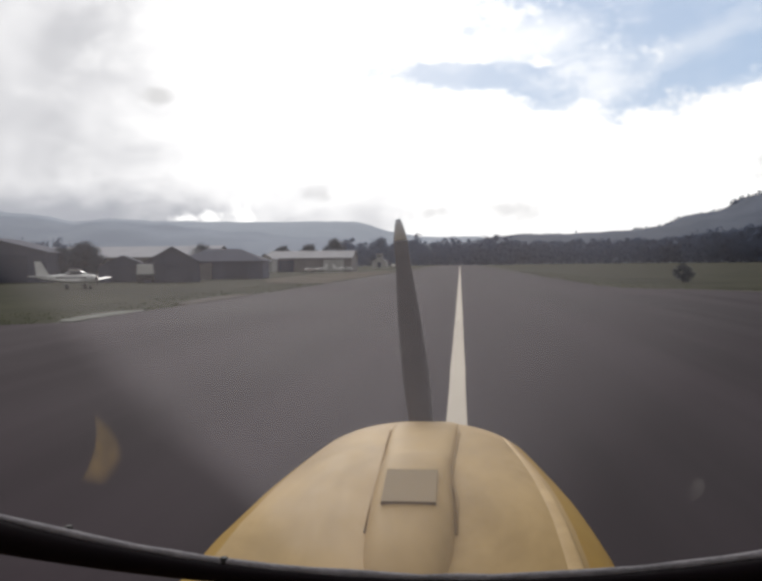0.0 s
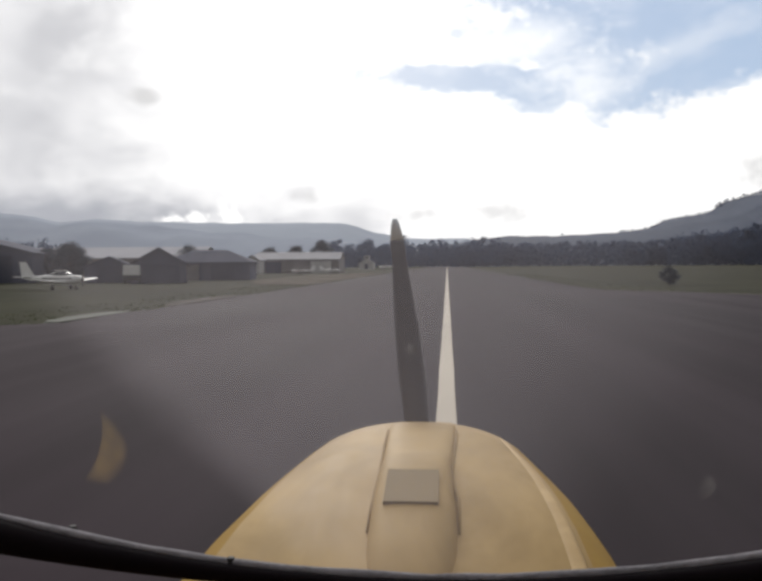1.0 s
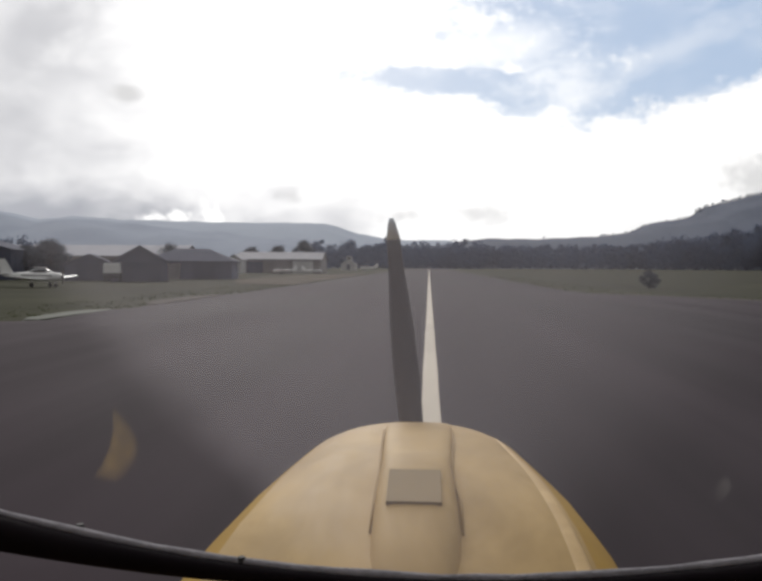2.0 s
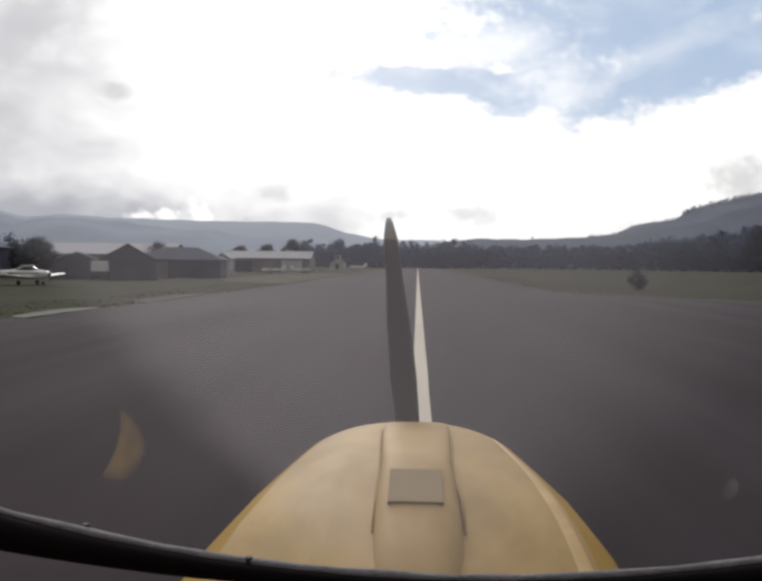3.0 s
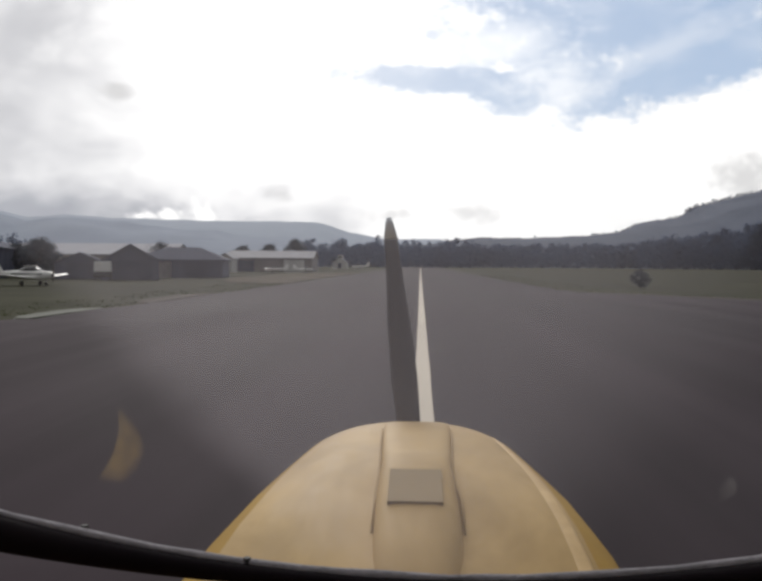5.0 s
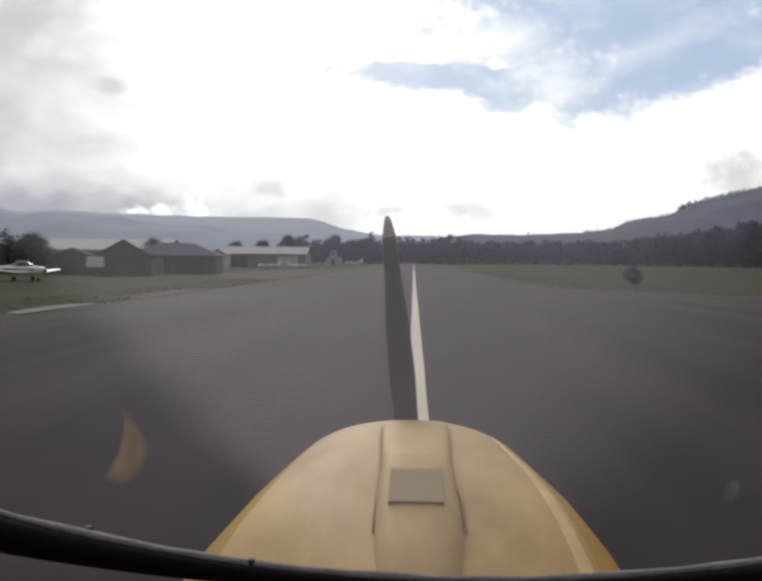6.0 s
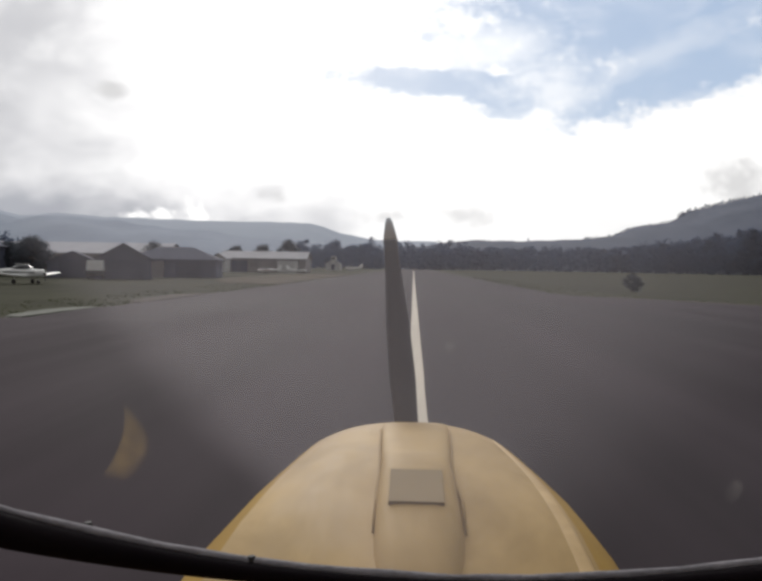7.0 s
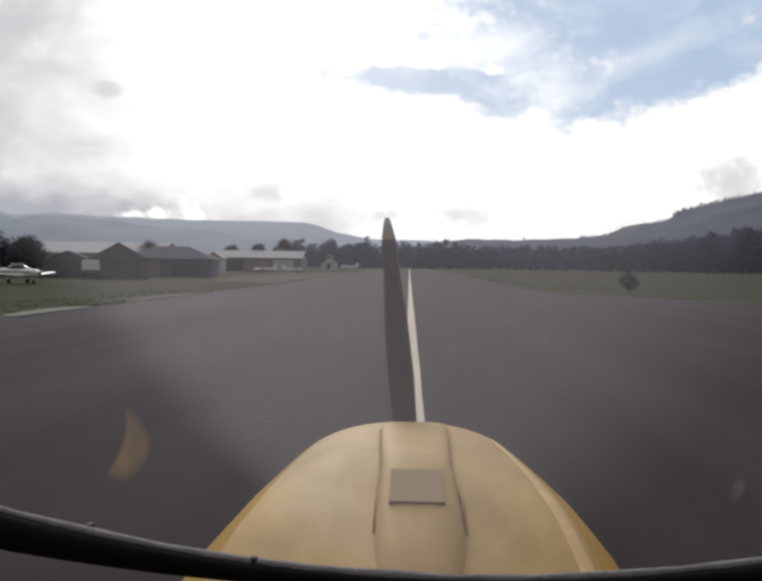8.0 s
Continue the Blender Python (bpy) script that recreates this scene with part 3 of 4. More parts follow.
    for turn in (lean, lean + radians(120), lean + radians(240)):
        rings = []
        for k in (0.0, 0.08, 0.2, 0.4, 0.6, 0.8, 0.86, 0.92, 0.98, 1.0):
            r = 0.06 + 0.90 * k
            chord = (0.05 + 0.045 * math.sin(math.pi * min(1, k * 1.1 + 0.08))) * (1.0 if k < 0.9 else max(0.25, 1 - ((k - 0.9) / 0.1) ** 2 * 0.7))
            thick = 0.034 * (1 - 0.75 * k)
            pitch = radians(58 - 40 * k)
            ring = []
            for i in range(14):
                a = 2 * math.pi * i / 14
                u, v = chord / 2 * math.cos(a), thick / 2 * math.sin(a)
                x, y = u * math.cos(pitch * 0.55) - v * math.sin(pitch * 0.55), u * math.sin(pitch * 0.55) + v * math.cos(pitch * 0.55)
                ring.append((x * math.cos(turn) - r * math.sin(turn), hub_y + y, hub_z + r * math.cos(turn) + x * math.sin(turn)))
            rings.append(ring)
        part("blade", loft_bm(rings[:8]), BLADE, prop, "dark grey propeller blade at rest", smooth=True)
        part("blade_tip", loft_bm(rings[7:]), TIP, prop, "blade tip, paled to fade against the bright sky", smooth=True)
    # main gear and tail wheel
    for sx in (-1, 1):
        part("gear_leg", tube_bm([(sx * 0.30, 0.95, 0.68), (sx * 0.62, 0.95, 0.50), (sx * 0.86, 0.95, 0.34)], 0.028, 10), COWL, plane)
        wheel = part("wheel", wheel_bm(0.24, 0.17), RUBBER, plane, "black tyred main wheel", smooth=True)
        wheel.matrix_basis = pose(sx * 0.92, 0.95, 0.34)
        part("rim", tube_bm([(-0.06, 0, 0), (0.06, 0, 0)], 0.135, 20), STEEL, wheel)
    part("tail_spring", tube_bm([(0, -3.4, 0.95), (0, -3.6, 0.5), (0, -3.7, 0.2)], 0.02, 8), STEEL, plane)
    tail = part("wheel", wheel_bm(0.10, 0.07), RUBBER, plane, smooth=True)
    tail.matrix_basis = pose(0, -3.7, 0.2)
    return plane


make_aircraft()


# ---- parked aircraft ----
def parked_aircraft(m, label, stripe_mat, scale=1.0):
    """A small low-wing tourer: nose towards +x of its own axes."""
    a = empty("parked_aircraft", m @ Matrix.Diagonal((scale, scale, scale, 1)), label, "aircraft", "parked aircraft beside the hangars")
    rings = []
    for x, w, z0, z1 in ((-4.6, 0.07, 1.0, 1.25), (-3.4, 0.2, 0.86, 1.32), (-2.0, 0.38, 0.68, 1.42), (-0.8, 0.52, 0.58, 1.5), (0.2, 0.55, 0.55, 1.5), (0.9, 0.54, 0.55, 1.46), (1.3, 0.5, 0.57, 1.42), (2.0, 0.42, 0.64, 1.36), (2.35, 0.25, 0.78, 1.24)):
        c, hz = (z0 + z1) / 2, (z1 - z0) / 2
        rings.append([(x, w * math.copysign(abs(math.cos(t)) ** 0.7, math.cos(t)), c + hz * math.copysign(abs(math.sin(t)) ** 0.7, math.sin(t))) for t in (2 * math.pi * i / 16 for i in range(16))])
    body = part("body", loft_bm(rings), WHITE, a, smooth=True)
    rings = []
    for x, w, z1 in ((-1.5, 0.10, 1.46), (-1.1, 0.36, 1.66), (-0.4, 0.45, 1.86), (0.3, 0.45, 1.86), (0.8, 0.38, 1.62), (1.1, 0.2, 1.46)):
        rings.append([(x, w * math.cos(t), 1.38 + (z1 - 1.38) * max(0.0, math.sin(t)) ** 0.7) for t in (math.pi * i / 10 for i in range(11))])
    canopy = part("canopy", loft_bm(rings), PANE, body, "dark tinted canopy", smooth=True)
    part("canopy_roof", box_bm(-0.75, 0.45, -0.24, 0.24, 1.83, 1.885, 0.02), WHITE, canopy)
    for sy in (-1, 1):
        part("stripe", box_bm(-2.0, 1.6, sy * 0.52 - 0.035, sy * 0.52 + 0.035, 1.05, 1.15, 0.01), stripe_mat, body)
    rings = []
    for y, ch, z, th in ((-4.6, 0.5, 1.08, 0.04), (-4.4, 1.05, 1.06, 0.1), (-2.2, 1.45, 0.86, 0.17), (0, 1.7, 0.68, 0.2), (2.2, 1.45, 0.86, 0.17), (4.4, 1.05, 1.06, 0.1), (4.6, 0.5, 1.08, 0.04)):
        rings.append([(0.15 + ch / 2 * math.cos(t), y, z + th / 2 * math.sin(t)) for t in (2 * math.pi * i / 12 for i in range(12))])
    part("wing", loft_bm(rings), WHITE, a, smooth=True)
    for sy in (-1, 1):
        part("tailplane", loft_bm([[(-4.35 + ch / 2 * math.cos(t), sy * y, 1.25 + 0.04 * math.sin(t)) for t in (2 * math.pi * i / 10 for i in range(10))] for y, ch in ((0.05, 0.95), (1.5, 0.7), (1.65, 0.35))]), WHITE, a)
        part("gear_leg", tube_bm([(-0.1, sy * 1.2, 0.75), (-0.1, sy * 1.25, 0.22)], 0.05, 6), WHITE, a)
        w = part("wheel", wheel_bm(0.22, 0.16, 16), RUBBER, a)
        w.matrix_basis = pose(-0.1, sy * 1.25, 0.22, 0, 0, 90)
    fin = [[(x0, y, z) for x0, y in ((-5.0 - 0.25 * k, 0.0), (-4.7 - 0.3 * k, 0.07 - 0.03 * k), (-3.2 - 1.2 * k, 0.0), (-4.7 - 0.3 * k, -0.07 + 0.03 * k))] for k, z in ((0, 1.1), (0.5, 1.9), (1.0, 2.7))]
    part("fin", loft_bm(fin), WHITE, a)
    part("nose_leg", tube_bm([(1.6, 0, 0.8), (1.65, 0, 0.18)], 0.04, 6), STEEL, a)
    w = part("wheel", wheel_bm(0.18, 0.13, 16), RUBBER, a)
    w.matrix_basis = pose(1.65, 0, 0.18, 0, 0, 90)
    part("spinner", tube_bm([(2.3, 0, 1.0), (2.5, 0, 1.0), (2.62, 0, 1.0)], [0.16, 0.12, 0.02], 12), stripe_mat, a)
    part("propeller", box_bm(2.44, 2.48, -0.06, 0.06, 0.3, 1.72, 0.01), BLADE, a)
    return a


parked_aircraft(pose(-29.6, 62.5, -0.0, 0, 0, -16), "white low-wing light aircraft parked on grass near dark hangars", PANE, 0.80)
parked_aircraft(pose(-28.5, 160.0, 0.0, 0, 0, 200), "small white aircraft with red trim parked by the long hangar", RED, 0.62)
parked_aircraft(pose(-24.0, 176.0, 0.0, 0, 0, 30), "small white aircraft parked beside the pale-roofed hangar", PANE, 0.6)
parked_aircraft(pose(-22.5, 300.0, 0.0, 0, 0, 160), "white light aircraft parked far along the runway edge", PANE, 0.9)


# ---- hangars and sheds ----
def hangar(m, width, depth, eave, ridge, wall_mat, roof_mat, label, doors=(), hip=0.0, ridge_across=False, category="hangar"):
    """Ridge along y of its own axes (gable to the viewer), or along x where ridge_across."""
    h = empty("hangar", m, label, category, "airfield hangars")
    if ridge_across:
        inner = Matrix.Rotation(math.pi / 2, 4, "Z")
        width, depth = depth, width
    else:
        inner = Matrix.Identity(4)
    w, d, t = width / 2, depth / 2, 0.2

    def put(bm):
        bm.transform(inner)
        return bm

    for sx in (-1, 1):
        part("side_wall", put(box_bm(min(sx * w, sx * (w - t)), max(sx * w, sx * (w - t)), -d, d, 0, eave)), wall_mat, h)
    for sy in (-1, 1):
        top = ridge - (0.0 if not hip else (ridge - eave))
        bm = bmesh.new()
        prof = [(-w + t, 0), (w - t, 0), (w - t, eave), (0, max(eave, top)), (-w + t, eave)]
        a = [bm.verts.new((x, sy * d, z)) for x, z in prof]
        b = [bm.verts.new((x, sy * (d - t), z)) for x, z in prof]
        bm.faces.new(a)
        bm.faces.new(b[::-1])
        for i in range(5):
            j = (i + 1) % 5
            bm.faces.new((a[i], b[i], b[j], a[j]))
        bmesh.ops.recalc_face_normals(bm, faces=bm.faces)
        part("gable_wall", put(bm), wall_mat, h)
    o = 0.35
    drop = (ridge - eave) / w * o
    for sx in (-1, 1):
        low = [(sx * (w + o), -d - o, eave - drop), (sx * (w + o), d + o, eave - drop), (0, d + o - hip, ridge), (0, -d - o + hip, ridge)]
        bm = bmesh.new()
        a = [bm.verts.new(p) for p in low]
        b = [bm.verts.new((x, y, z + 0.12)) for x, y, z in low]
        bm.faces.new(a)
        bm.faces.new(b)
        for i in range(4):
            j = (i + 1) % 4
            bm.faces.new((a[i], a[j], b[j], b[i]))
        bmesh.ops.recalc_face_normals(bm, faces=bm.faces)
        part("roof_slope", put(bm), roof_mat, h)
    if hip:
        for sy in (-1, 1):
            low = [(-w - o, sy * (d + o), eave - drop + 0.02), (w + o, sy * (d + o), eave - drop + 0.02), (0, sy * (d + o - hip), ridge + 0.02)]
            bm = bmesh.new()
            a = [bm.verts.new(p) for p in low]
            b = [bm.verts.new((x, y, z + 0.1)) for x, y, z in low]
            bm.faces.new(a)
            bm.faces.new(b)
            for i in range(3):
                j = (i + 1) % 3
                bm.faces.new((a[i], a[j], b[j], b[i]))
            bmesh.ops.recalc_face_normals(bm, faces=bm.faces)
            part("hip_slope", put(bm), roof_mat, h)
    # doors on the side that faces -y of the building's own axes: centre x, width, bottom, top, material
    for cx, dw, z0, z1, mat in doors:
        part("door_panel", box_bm(cx - dw / 2, cx + dw / 2, -(w if ridge_across else d) - 0.06, -(w if ridge_across else d) - 0.004, z0, z1, 0.01), mat, h)
    return h


hangar(pose(-53.0, 93, 0, 0, 0, 14), 13, 14, 3.3, 5.0, DARKWALL, DARKROOF, "large dark gabled hangar beside a parked white aircraft", ((0, 9, 0, 3.0, DARKROOF), (-5.6, 0.9, 0.2, 2.4, PALEWALL)))
hangar(pose(-30.8, 88, 0, 0, 0, 18), 5.6, 9, 2.0, 3.6, DARKWALL, DARKROOF, "small dark gabled hangar with closed doors", ((0, 4.2, 0, 2.0, DARKROOF),))
hangar(pose(-37.0, 90, 0, 0, 0, 18), 5.0, 6, 1.7, 2.75, DARKWALL, DARKROOF, "low dark gabled shed beside a white van", ((0, 2.6, 0, 1.8, DARKROOF),), category="shed")
hangar(pose(-29.7, 104, 0, 0, 0, 8), 10.5, 9, 2.2, 3.65, DARKWALL, DARKROOF, "wide dark hangar with a hipped roof", ((-2.4, 3.0, 0, 2.0, GREYWALL), (2.0, 3.0, 0, 2.0, DARKROOF)), hip=3.6, ridge_across=True)
hangar(pose(-75, 170, 0, 0, 0, 0), 52, 16, 3.4, 5.6, GREYWALL, LAVROOF, "big pale-roofed hangar behind the dark sheds", (), ridge_across=True)
hangar(pose(-33.5, 190, 0, 0, 0, 2), 19, 14, 3.0, 4.6, GREYWALL, PALEROOF, "long hangar with a pale metal roof", ((-5.5, 4.5, 0, 2.6, DARKWALL), (0.0, 4.5, 0, 2.6, GREYWALL), (5.5, 4.5, 0, 2.6, PALEWALL)), ridge_across=True)
hangar(pose(-41.3, 178, 0, 0, 0, 2), 3.0, 6, 2.9, 3.9, PALEWALL, PALEROOF, "small white shed at the end of the long hangar", ((0, 1.2, 0, 2.1, DARKWALL),), category="shed")

hut = hangar(pose(-33.0, 345, 0, 0, 0, 0), 6.0, 6, 2.4, 4.2, PALEWALL, PALEROOF, "small white hut with a raised lookout, far along the runway", ((0, 1.4, 0, 2.1, DARKWALL),), category="hut")
lookout = part("lookout", box_bm(-1.1, 1.1, -1.1, 1.1, 3.2, 5.4, 0.08), PALEWALL, hut)
part("lookout_window", box_bm(-0.8, 0.8, -1.13, -1.06, 4.3, 5.0, 0.02), PANE, lookout)


def van(m, label):
    v = empty("van", m, label, "van")
    rings = []
    for x, z1, w in ((-2.1, 1.75, 0.8), (-2.05, 1.9, 0.84), (0.4, 1.92, 0.85), (0.95, 1.82, 0.84), (1.55, 1.15, 0.83), (2.15, 0.98, 0.8), (2.25, 0.75, 0.76)):
        rings.append([(x, -w, 0.4), (x, w, 0.4), (x, w * 1.02, 0.75), (x, w * 0.94, z1 - 0.05), (x, w * 0.86, z1), (x, -w * 0.86, z1), (x, -w * 0.94, z1 - 0.05), (x, -w * 1.02, 0.75)])
    body = part("body", loft_bm(rings), WHITE, v)
    # lower half of the body, darker than the rest
    part("dark_lower_body", box_bm(-2.16, 2.3, -0.875, 0.875, 0.3, 0.88, 0.04), RUBBER, body, "dark lower half of the body")
    part("windscreen", loft_bm([[(0.99, -0.74, 1.76), (1.0, 0.74, 1.76), (1.06, 0.74, 1.80), (1.05, -0.74, 1.80)], [(1.54, -0.74, 1.14), (1.55, 0.74, 1.14), (1.60, 0.74, 1.18), (1.59, -0.74, 1.18)]]), PANE, body)
    for sy in (-1, 1):
        part("side_window", box_bm(0.0, 0.9, sy * 0.82 - 0.03, sy * 0.82 + 0.03, 1.2, 1.62, 0.01), PANE, body)
        for x in (-1.4, 1.45):
            w = part("wheel", wheel_bm(0.32, 0.2, 16), RUBBER, v)
            w.matrix_basis = pose(x, sy * 0.75, 0.32, 0, 0, 90)
    return v


van(pose(-32.2, 84.5, 0.0, 0, 0, 100), "white van parked between two dark sheds")


# ---- trees ----
def crown_mesh(rng, height, spread, low, clumps, leaves, leaf):
    """Leaf faces gathered in clumps: uneven outline, gaps between the clumps."""
    verts, faces = [], []
    mid = Vector((0, 0, low + (height - low) * 0.4))
    for _ in range(clumps):
        k = rng.random()
        z = low + (height - low) * (k ** 0.85)
        reach = spread * math.sin(math.pi * (0.18 + 0.80 * (z - low) / (height - low))) * (0.55 + 0.6 * rng.random())
        a = rng.uniform(0, 2 * math.pi)
        c = Vector((reach * math.cos(a), reach * math.sin(a), z))
        size = spread * rng.uniform(0.18, 0.36)
        for _ in range(leaves):
            off = Vector((rng.gauss(0, 1), rng.gauss(0, 1), rng.gauss(0, 0.7))) * size * 0.6
            p = c + off
            # leaves face outwards from the crown, with some scatter
            face = ((p - mid).normalized() * 0.7 + off.normalized() * 0.5 + Vector((rng.uniform(-1, 1), rng.uniform(-1, 1), rng.uniform(-1, 1))) * 0.35).normalized()
            u = face.cross(Vector((rng.uniform(-1, 1), rng.uniform(-1, 1), rng.uniform(-1, 1)))).normalized() * leaf * rng.uniform(0.6, 1.3)
            v = face.cross(u).normalized() * leaf * rng.uniform(0.4, 0.9)
            i = len(verts)
            verts += [tuple(p - u), tuple(p - v * 0.8), tuple(p + u), tuple(p + v)]
            faces.append((i, i + 1, i + 2, i + 3))
    return verts, faces


def tree(x, y, height, spread, seed, label, clumps=40, leaves=60, leaf=0.16):
    rng = random.Random(seed)
    t = empty("tree", pose(x, y, 0), label, "tree", "trees round the airfield")
    r = height * 0.028
    bm = tube_bm([(0, 0, -0.1), (0.03 * height * rng.uniform(-1, 1), 0, height * 0.3), (0.05 * height * rng.uniform(-1, 1), 0.03 * height, height * 0.8)], [r, r * 0.7, r * 0.2], 8)
    trunk = part("trunk", bm, BARK, t, smooth=True)
    for _ in range(6):
        a, z = rng.uniform(0, 2 * math.pi), height * rng.uniform(0.25, 0.6)
        part("limb", tube_bm([(0, 0, z), (spread * 0.4 * math.cos(a), spread * 0.4 * math.sin(a), z + height * 0.12), (spread * 0.75 * math.cos(a), spread * 0.75 * math.sin(a), z + height * 0.2)], [r * 0.4, r * 0.25, r * 0.08], 6), BARK, trunk)
    v, f = crown_mesh(rng, height, spread, height * 0.22, clumps, leaves, leaf)
    mesh_from("crown", v, f, LEAF, t)
    return t


tree(-42.6, 92.0, 4.1, 2.0, 11, "dense dark leafy tree beside the hangars", 60, 110, 0.17)
tree(-46.8, 95.0, 3.6, 1.9, 12, "low dark leafy tree behind the parked aircraft", 46, 90, 0.17)
tree(-40.2, 128.0, 4.7, 2.4, 14, "dark tree between the hangar roofs")
tree(-36.0, 240.0, 8.2, 3.6, 15, "dark tree above the long pale roof", 50, 60, 0.3)
tree(-42.0, 232.0, 6.8, 3.2, 16, "dark spreading tree behind the long hangar", 50, 60, 0.3)
tree(-48.0, 225.0, 6.0, 3.0, 17, "dark tree behind the long hangar's white end", 50, 60, 0.3)


def bush(x, y, height, spread, seed, label):
    rng = random.Random(seed)
    b = empty("bush", pose(x, y, 0), label, "bush")
    for _ in range(5):
        a = rng.uniform(0, 2 * math.pi)
        part("stem", tube_bm([(0, 0, -0.05), (spread * 0.3 * math.cos(a), spread * 0.3 * math.sin(a), height * 0.5)], [0.03, 0.015], 6), BARK, b)
    v, f = crown_mesh(rng, height, spread, 0.12, 44, 90, 0.06)
    mesh_from("foliage", v, f, LEAF, b)


bush(17.9, 69.0, 1.35, 0.72, 31, "dark upright bush in the grass beside the runway")


def woods(name, spots, seed, label, mat, clumps=9, leaves=9, leaf=1.0):
    """Many far trees as one mesh: each a short trunk and an uneven crown."""
    rng = random.Random(seed)
    verts, faces = [], []
    for x, y, z, h in spots:
        s = h * rng.uniform(0.30, 0.46)
        v, f = crown_mesh(rng, h, s, h * 0.03, clumps, leaves, leaf * h / 14)
        n = len(verts)
        verts += [(a + x, b + y, c + z) for a, b, c in v]
        faces += [tuple(i + n for i in q) for q in f]
        n = len(verts)
        r = h * 0.02
        verts += [(x - r, y, z - 0.5), (x + r, y, z - 0.5), (x + r, y, z + h * 0.5), (x - r, y, z + h * 0.5), (x, y - r, z - 0.5), (x, y + r, z - 0.5), (x, y + r, z + h * 0.5), (x, y - r, z + h * 0.5)]
        faces += [(n, n + 1, n + 2, n + 3), (n + 4, n + 5, n + 6, n + 7)]
    return tagged(mesh_from(name, verts, faces, mat), label, "woods", kind="stuff")


rng = random.Random(5)
spots = []
for i in range(150):
    # belt closing the runway's far end, from the hangars to the right
    p = -0.135 + 0.20 * i / 149 + rng.uniform(-0.004, 0.004)
    y = rng.uniform(500, 640)
    lift = 14.5 if p < 0.02 else 15.5
    spots.append((p * y, y, 0, lift * rng.uniform(0.7, 1.18)))
spots += [(-0.052 * 600, 600, 0, 21), (-0.128 * 420, 420, 0, 14), (-0.135 * 430, 430, 0, 13)]
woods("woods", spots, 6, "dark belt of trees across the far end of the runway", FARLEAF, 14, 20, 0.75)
spots = []
for i in range(330):
    p = 0.04 + 0.62 * i / 329 + rng.uniform(-0.004, 0.004)
    y = rng.uniform(560, 700) - 520 * max(0, p - 0.25)
    spots.append((p * y, y, 0, rng.uniform(13, 18) + 55 * max(0.0, p - 0.22)))
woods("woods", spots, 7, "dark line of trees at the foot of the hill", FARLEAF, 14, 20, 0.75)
spots = []
for i in range(70):
    p = -0.72 + 0.24 * i / 69 + rng.uniform(-0.004, 0.004)
    y = rng.uniform(150, 260)
    spots.append((p * y, y, 0, rng.uniform(4.5, 7.5)))
woods("woods", spots, 8, "low dark trees behind the hangars", FARLEAF, 12, 14, 0.8)


# ---- hills ----
def profile(line, p):
    for (p0, q0), (p1, q1) in zip(line, line[1:]):
        if p <= p1:
            k = max(0.0, (p - p0) / (p1 - p0))
            return q0 + (q1 - q0) * k
    return line[-1][1]


def ridge(name, line, y_front, y_crest, y_back, rough, grain, mat, label, kind="structure", nx=260, nu=16):
    """A range of hills: rises from the plain in front to a crest and falls away behind. line: slope of the crest seen from the runway."""
    p0, p1 = line[0][0], line[-1][0]
    verts, faces = [], []
    for j in range(nu + 1):
        k = j / nu
        y = y_front + (y_crest - y_front) * k / 0.75 if k <= 0.75 else y_crest + (y_back - y_crest) * (k - 0.75) / 0.25
        rise = math.sin(math.pi / 2 * min(1.0, k / 0.75)) ** 1.25 if k <= 0.75 else math.cos(math.pi / 2 * (k - 0.75) / 0.25)
        for i in range(nx + 1):
            p = p0 + (p1 - p0) * i / nx
            x = p * y_crest * (0.55 + 0.45 * (y / y_crest))
            crest = profile(line, p) * y_crest
            z = crest * rise + rough * rise * noise.fractal(Vector((x * grain, y * grain, 1.3)), 1.0, 2.0, 4)
            verts.append((x, y, max(-2.0, z - 2.0 * (1 - rise))))
    n = nx + 1
    for j in range(nu):
        for i in range(nx):
            a = j * n + i
            faces.append((a, a + 1, a + n + 1, a + n))
    return tagged(mesh_from(name, verts, faces, mat, smooth=True), label, "hill", kind=kind)


RIGHT_CREST = ((-0.02, 0.018), (0.05, 0.029), (0.07, 0.031), (0.138, 0.031), (0.195, 0.034), (0.235, 0.040), (0.251, 0.048), (0.305, 0.058), (0.318, 0.069), (0.341, 0.075), (0.401, 0.089), (0.55, 0.115), (0.8, 0.12))
ridge("wooded_hill", RIGHT_CREST, 800, 1500, 2000, 6.0, 0.012, HILL, "long wooded hillside rising beside the airfield, haze painted in as blue-grey")
spots = []
for i in range(760):
    p = -0.01 + 0.66 * i / 759 + rng.uniform(-0.002, 0.002)
    y = 1500 + rng.uniform(-50, 30)
    z = profile(RIGHT_CREST, p) * 1500 - 6
    spots.append((p * y, y, z, rng.uniform(6.5, 9.5)))
for p, h in ((0.1355, 13), (0.203, 11), (0.206, 12), (0.21, 11), (0.312, 13), (0.315, 12), (0.342, 12), (0.345, 11)):
    spots.append((p * 1500, 1500, profile(RIGHT_CREST, p) * 1500 - 5, h))
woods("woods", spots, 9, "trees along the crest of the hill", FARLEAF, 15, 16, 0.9)
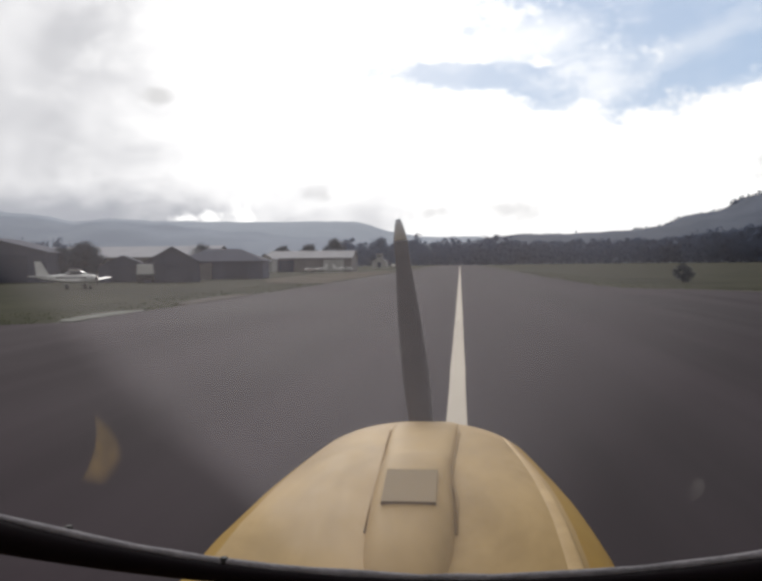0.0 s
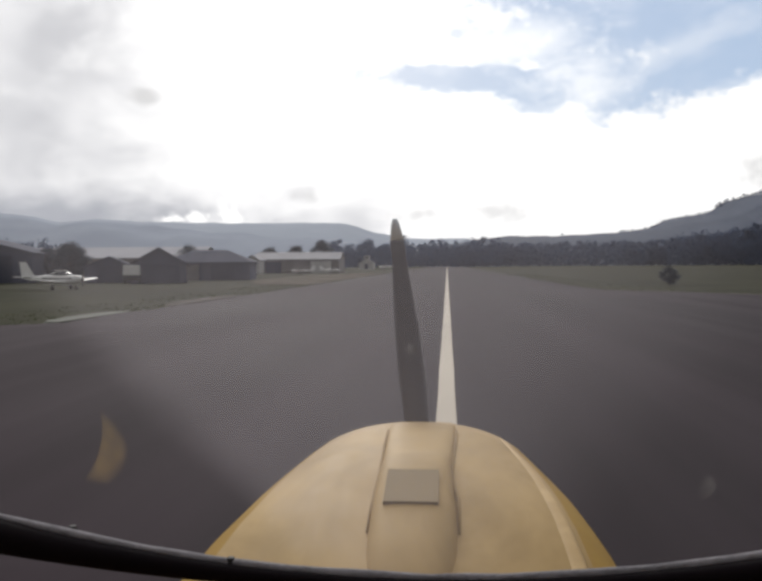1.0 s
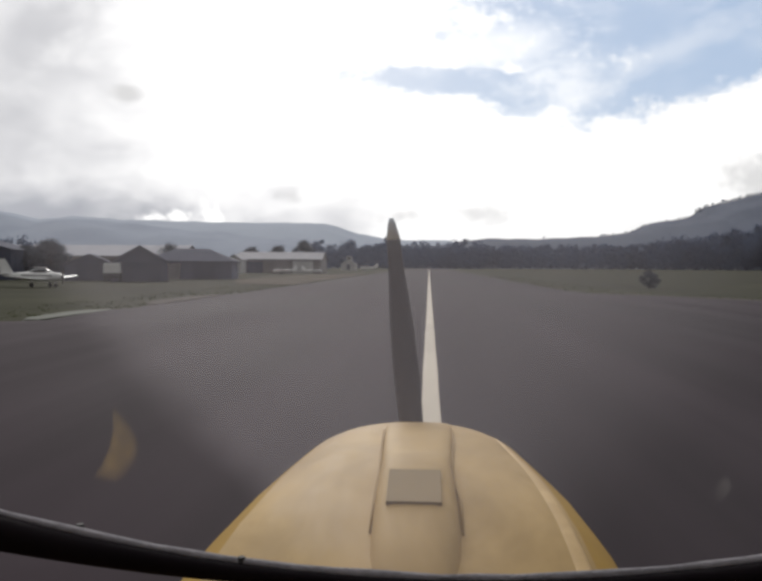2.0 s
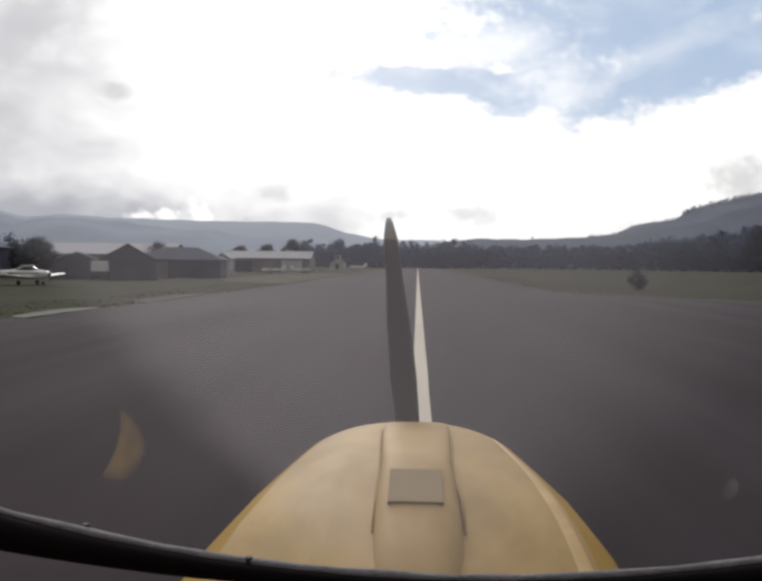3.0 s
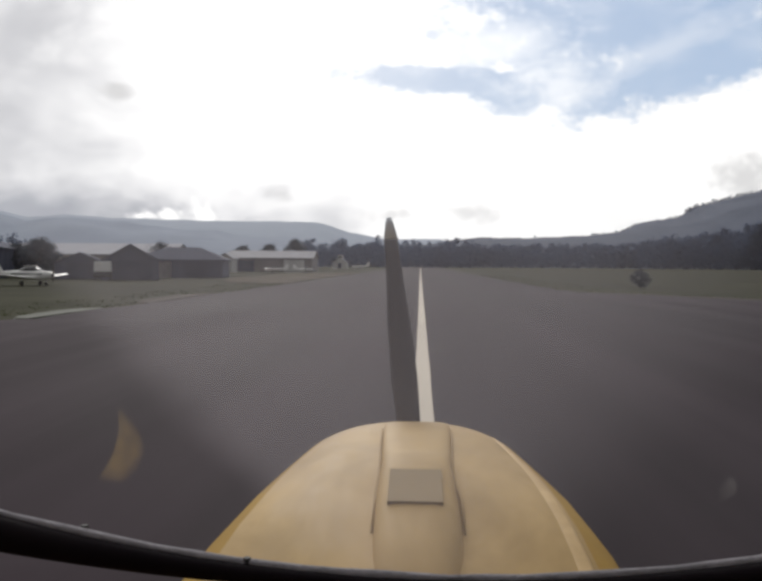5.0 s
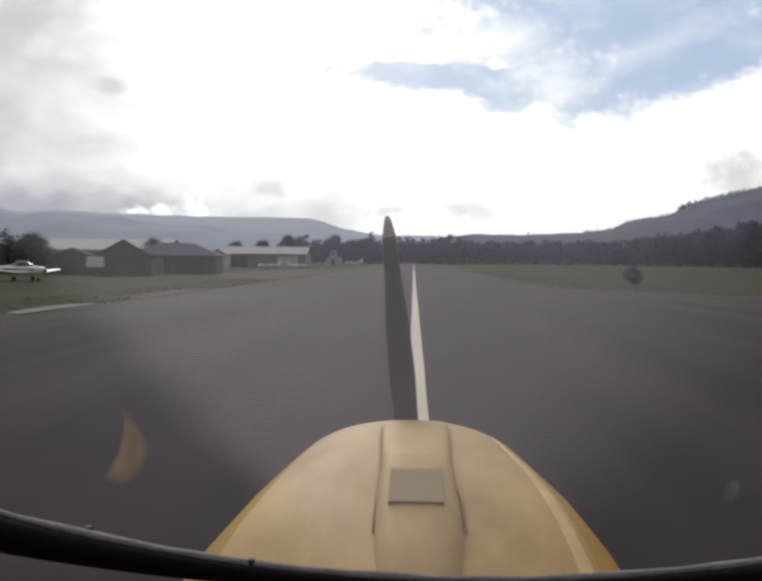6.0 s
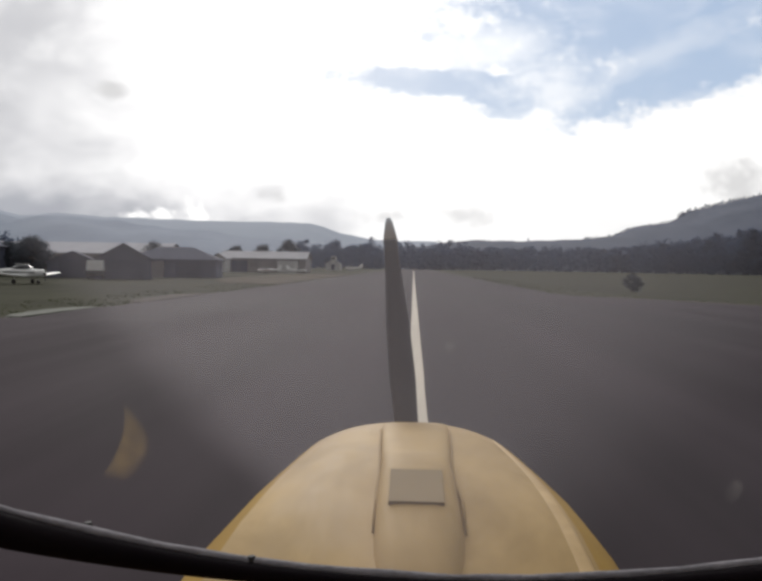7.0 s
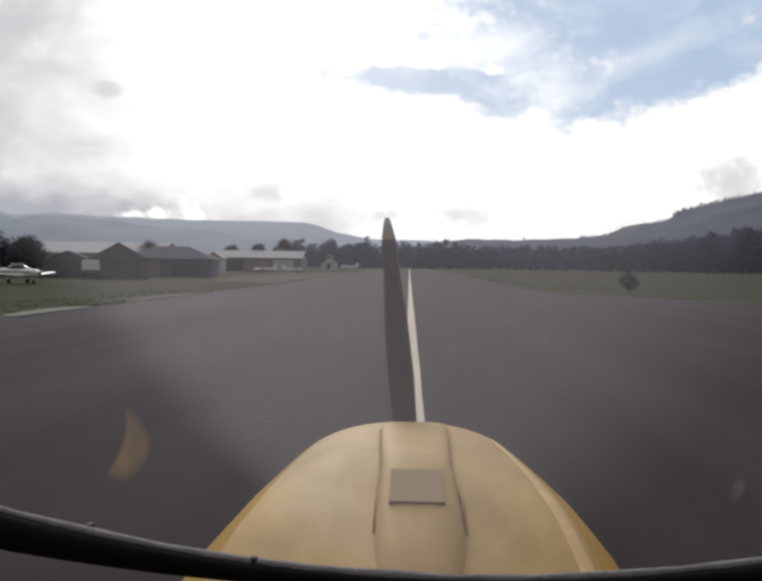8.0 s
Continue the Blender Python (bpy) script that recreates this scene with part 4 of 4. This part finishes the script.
LEFT_CREST = ((-1.2, 0.05), (-0.8, 0.072), (-0.6, 0.070), (-0.509, 0.061), (-0.46, 0.053), (-0.42, 0.056), (-0.36, 0.053), (-0.29, 0.051), (-0.211, 0.050), (-0.123, 0.049), (-0.105, 0.045), (-0.082, 0.036), (-0.047, 0.029), (0.02, 0.030), (0.06, 0.02))
ridge("mountain", LEFT_CREST, 2300, 3600, 4300, 10.0, 0.004, MOUNTAIN, "distant mountain under low cloud, haze painted in as blue-grey")


SHOULDER_CREST = ((-1.2, 0.04), (-0.8, 0.066), (-0.60, 0.066), (-0.509, 0.058), (-0.465, 0.049), (-0.43, 0.056), (-0.39, 0.052), (-0.33, 0.044), (-0.25, 0.037), (-0.17, 0.031), (-0.08, 0.020))
ridge("mountain", SHOULDER_CREST, 1900, 2700, 3300, 12.0, 0.006, SHOULDER, "mountain shoulder below low cloud, haze painted in as dark blue-grey")


# ---- grass at the edges ----
def grass_stuff():
    rng = random.Random(21)
    verts, faces = [], []

    def tuft(x, y, h):
        for _ in range(5):
            a = rng.uniform(0, math.pi)
            dx, dy = math.cos(a) * 0.05, math.sin(a) * 0.05
            ox, oy = rng.uniform(-0.18, 0.18), rng.uniform(-0.18, 0.18)
            lean = rng.uniform(-0.15, 0.15)
            hh = h * rng.uniform(0.5, 1.2)
            i = len(verts)
            verts.extend([(x + ox - dx, y + oy - dy, -0.02), (x + ox + dx, y + oy + dy, -0.02), (x + ox + lean, y + oy + lean * 0.5, hh)])
            faces.append((i, i + 1, i + 2))

    for _ in range(4200):
        y = 16 + 130 * rng.random() ** 1.5
        if rng.random() < 0.55:
            x = along(RUNWAY_LEFT, y) - 0.1 - 5 * rng.random() ** 2.0
            if 25 < y < 31.5 and x > -13.2 or 38 < y < 47.5 and x > -13.9:
                continue
        else:
            x = along(RUNWAY_RIGHT, y) + 0.1 + 5 * rng.random() ** 2.0
        tuft(x, y, 0.02 + 0.05 * rng.random() ** 2)
    tagged(mesh_from("grass", verts, faces, BLADES), "dry tufted grass along both runway edges", "grass", kind="stuff")


grass_stuff()
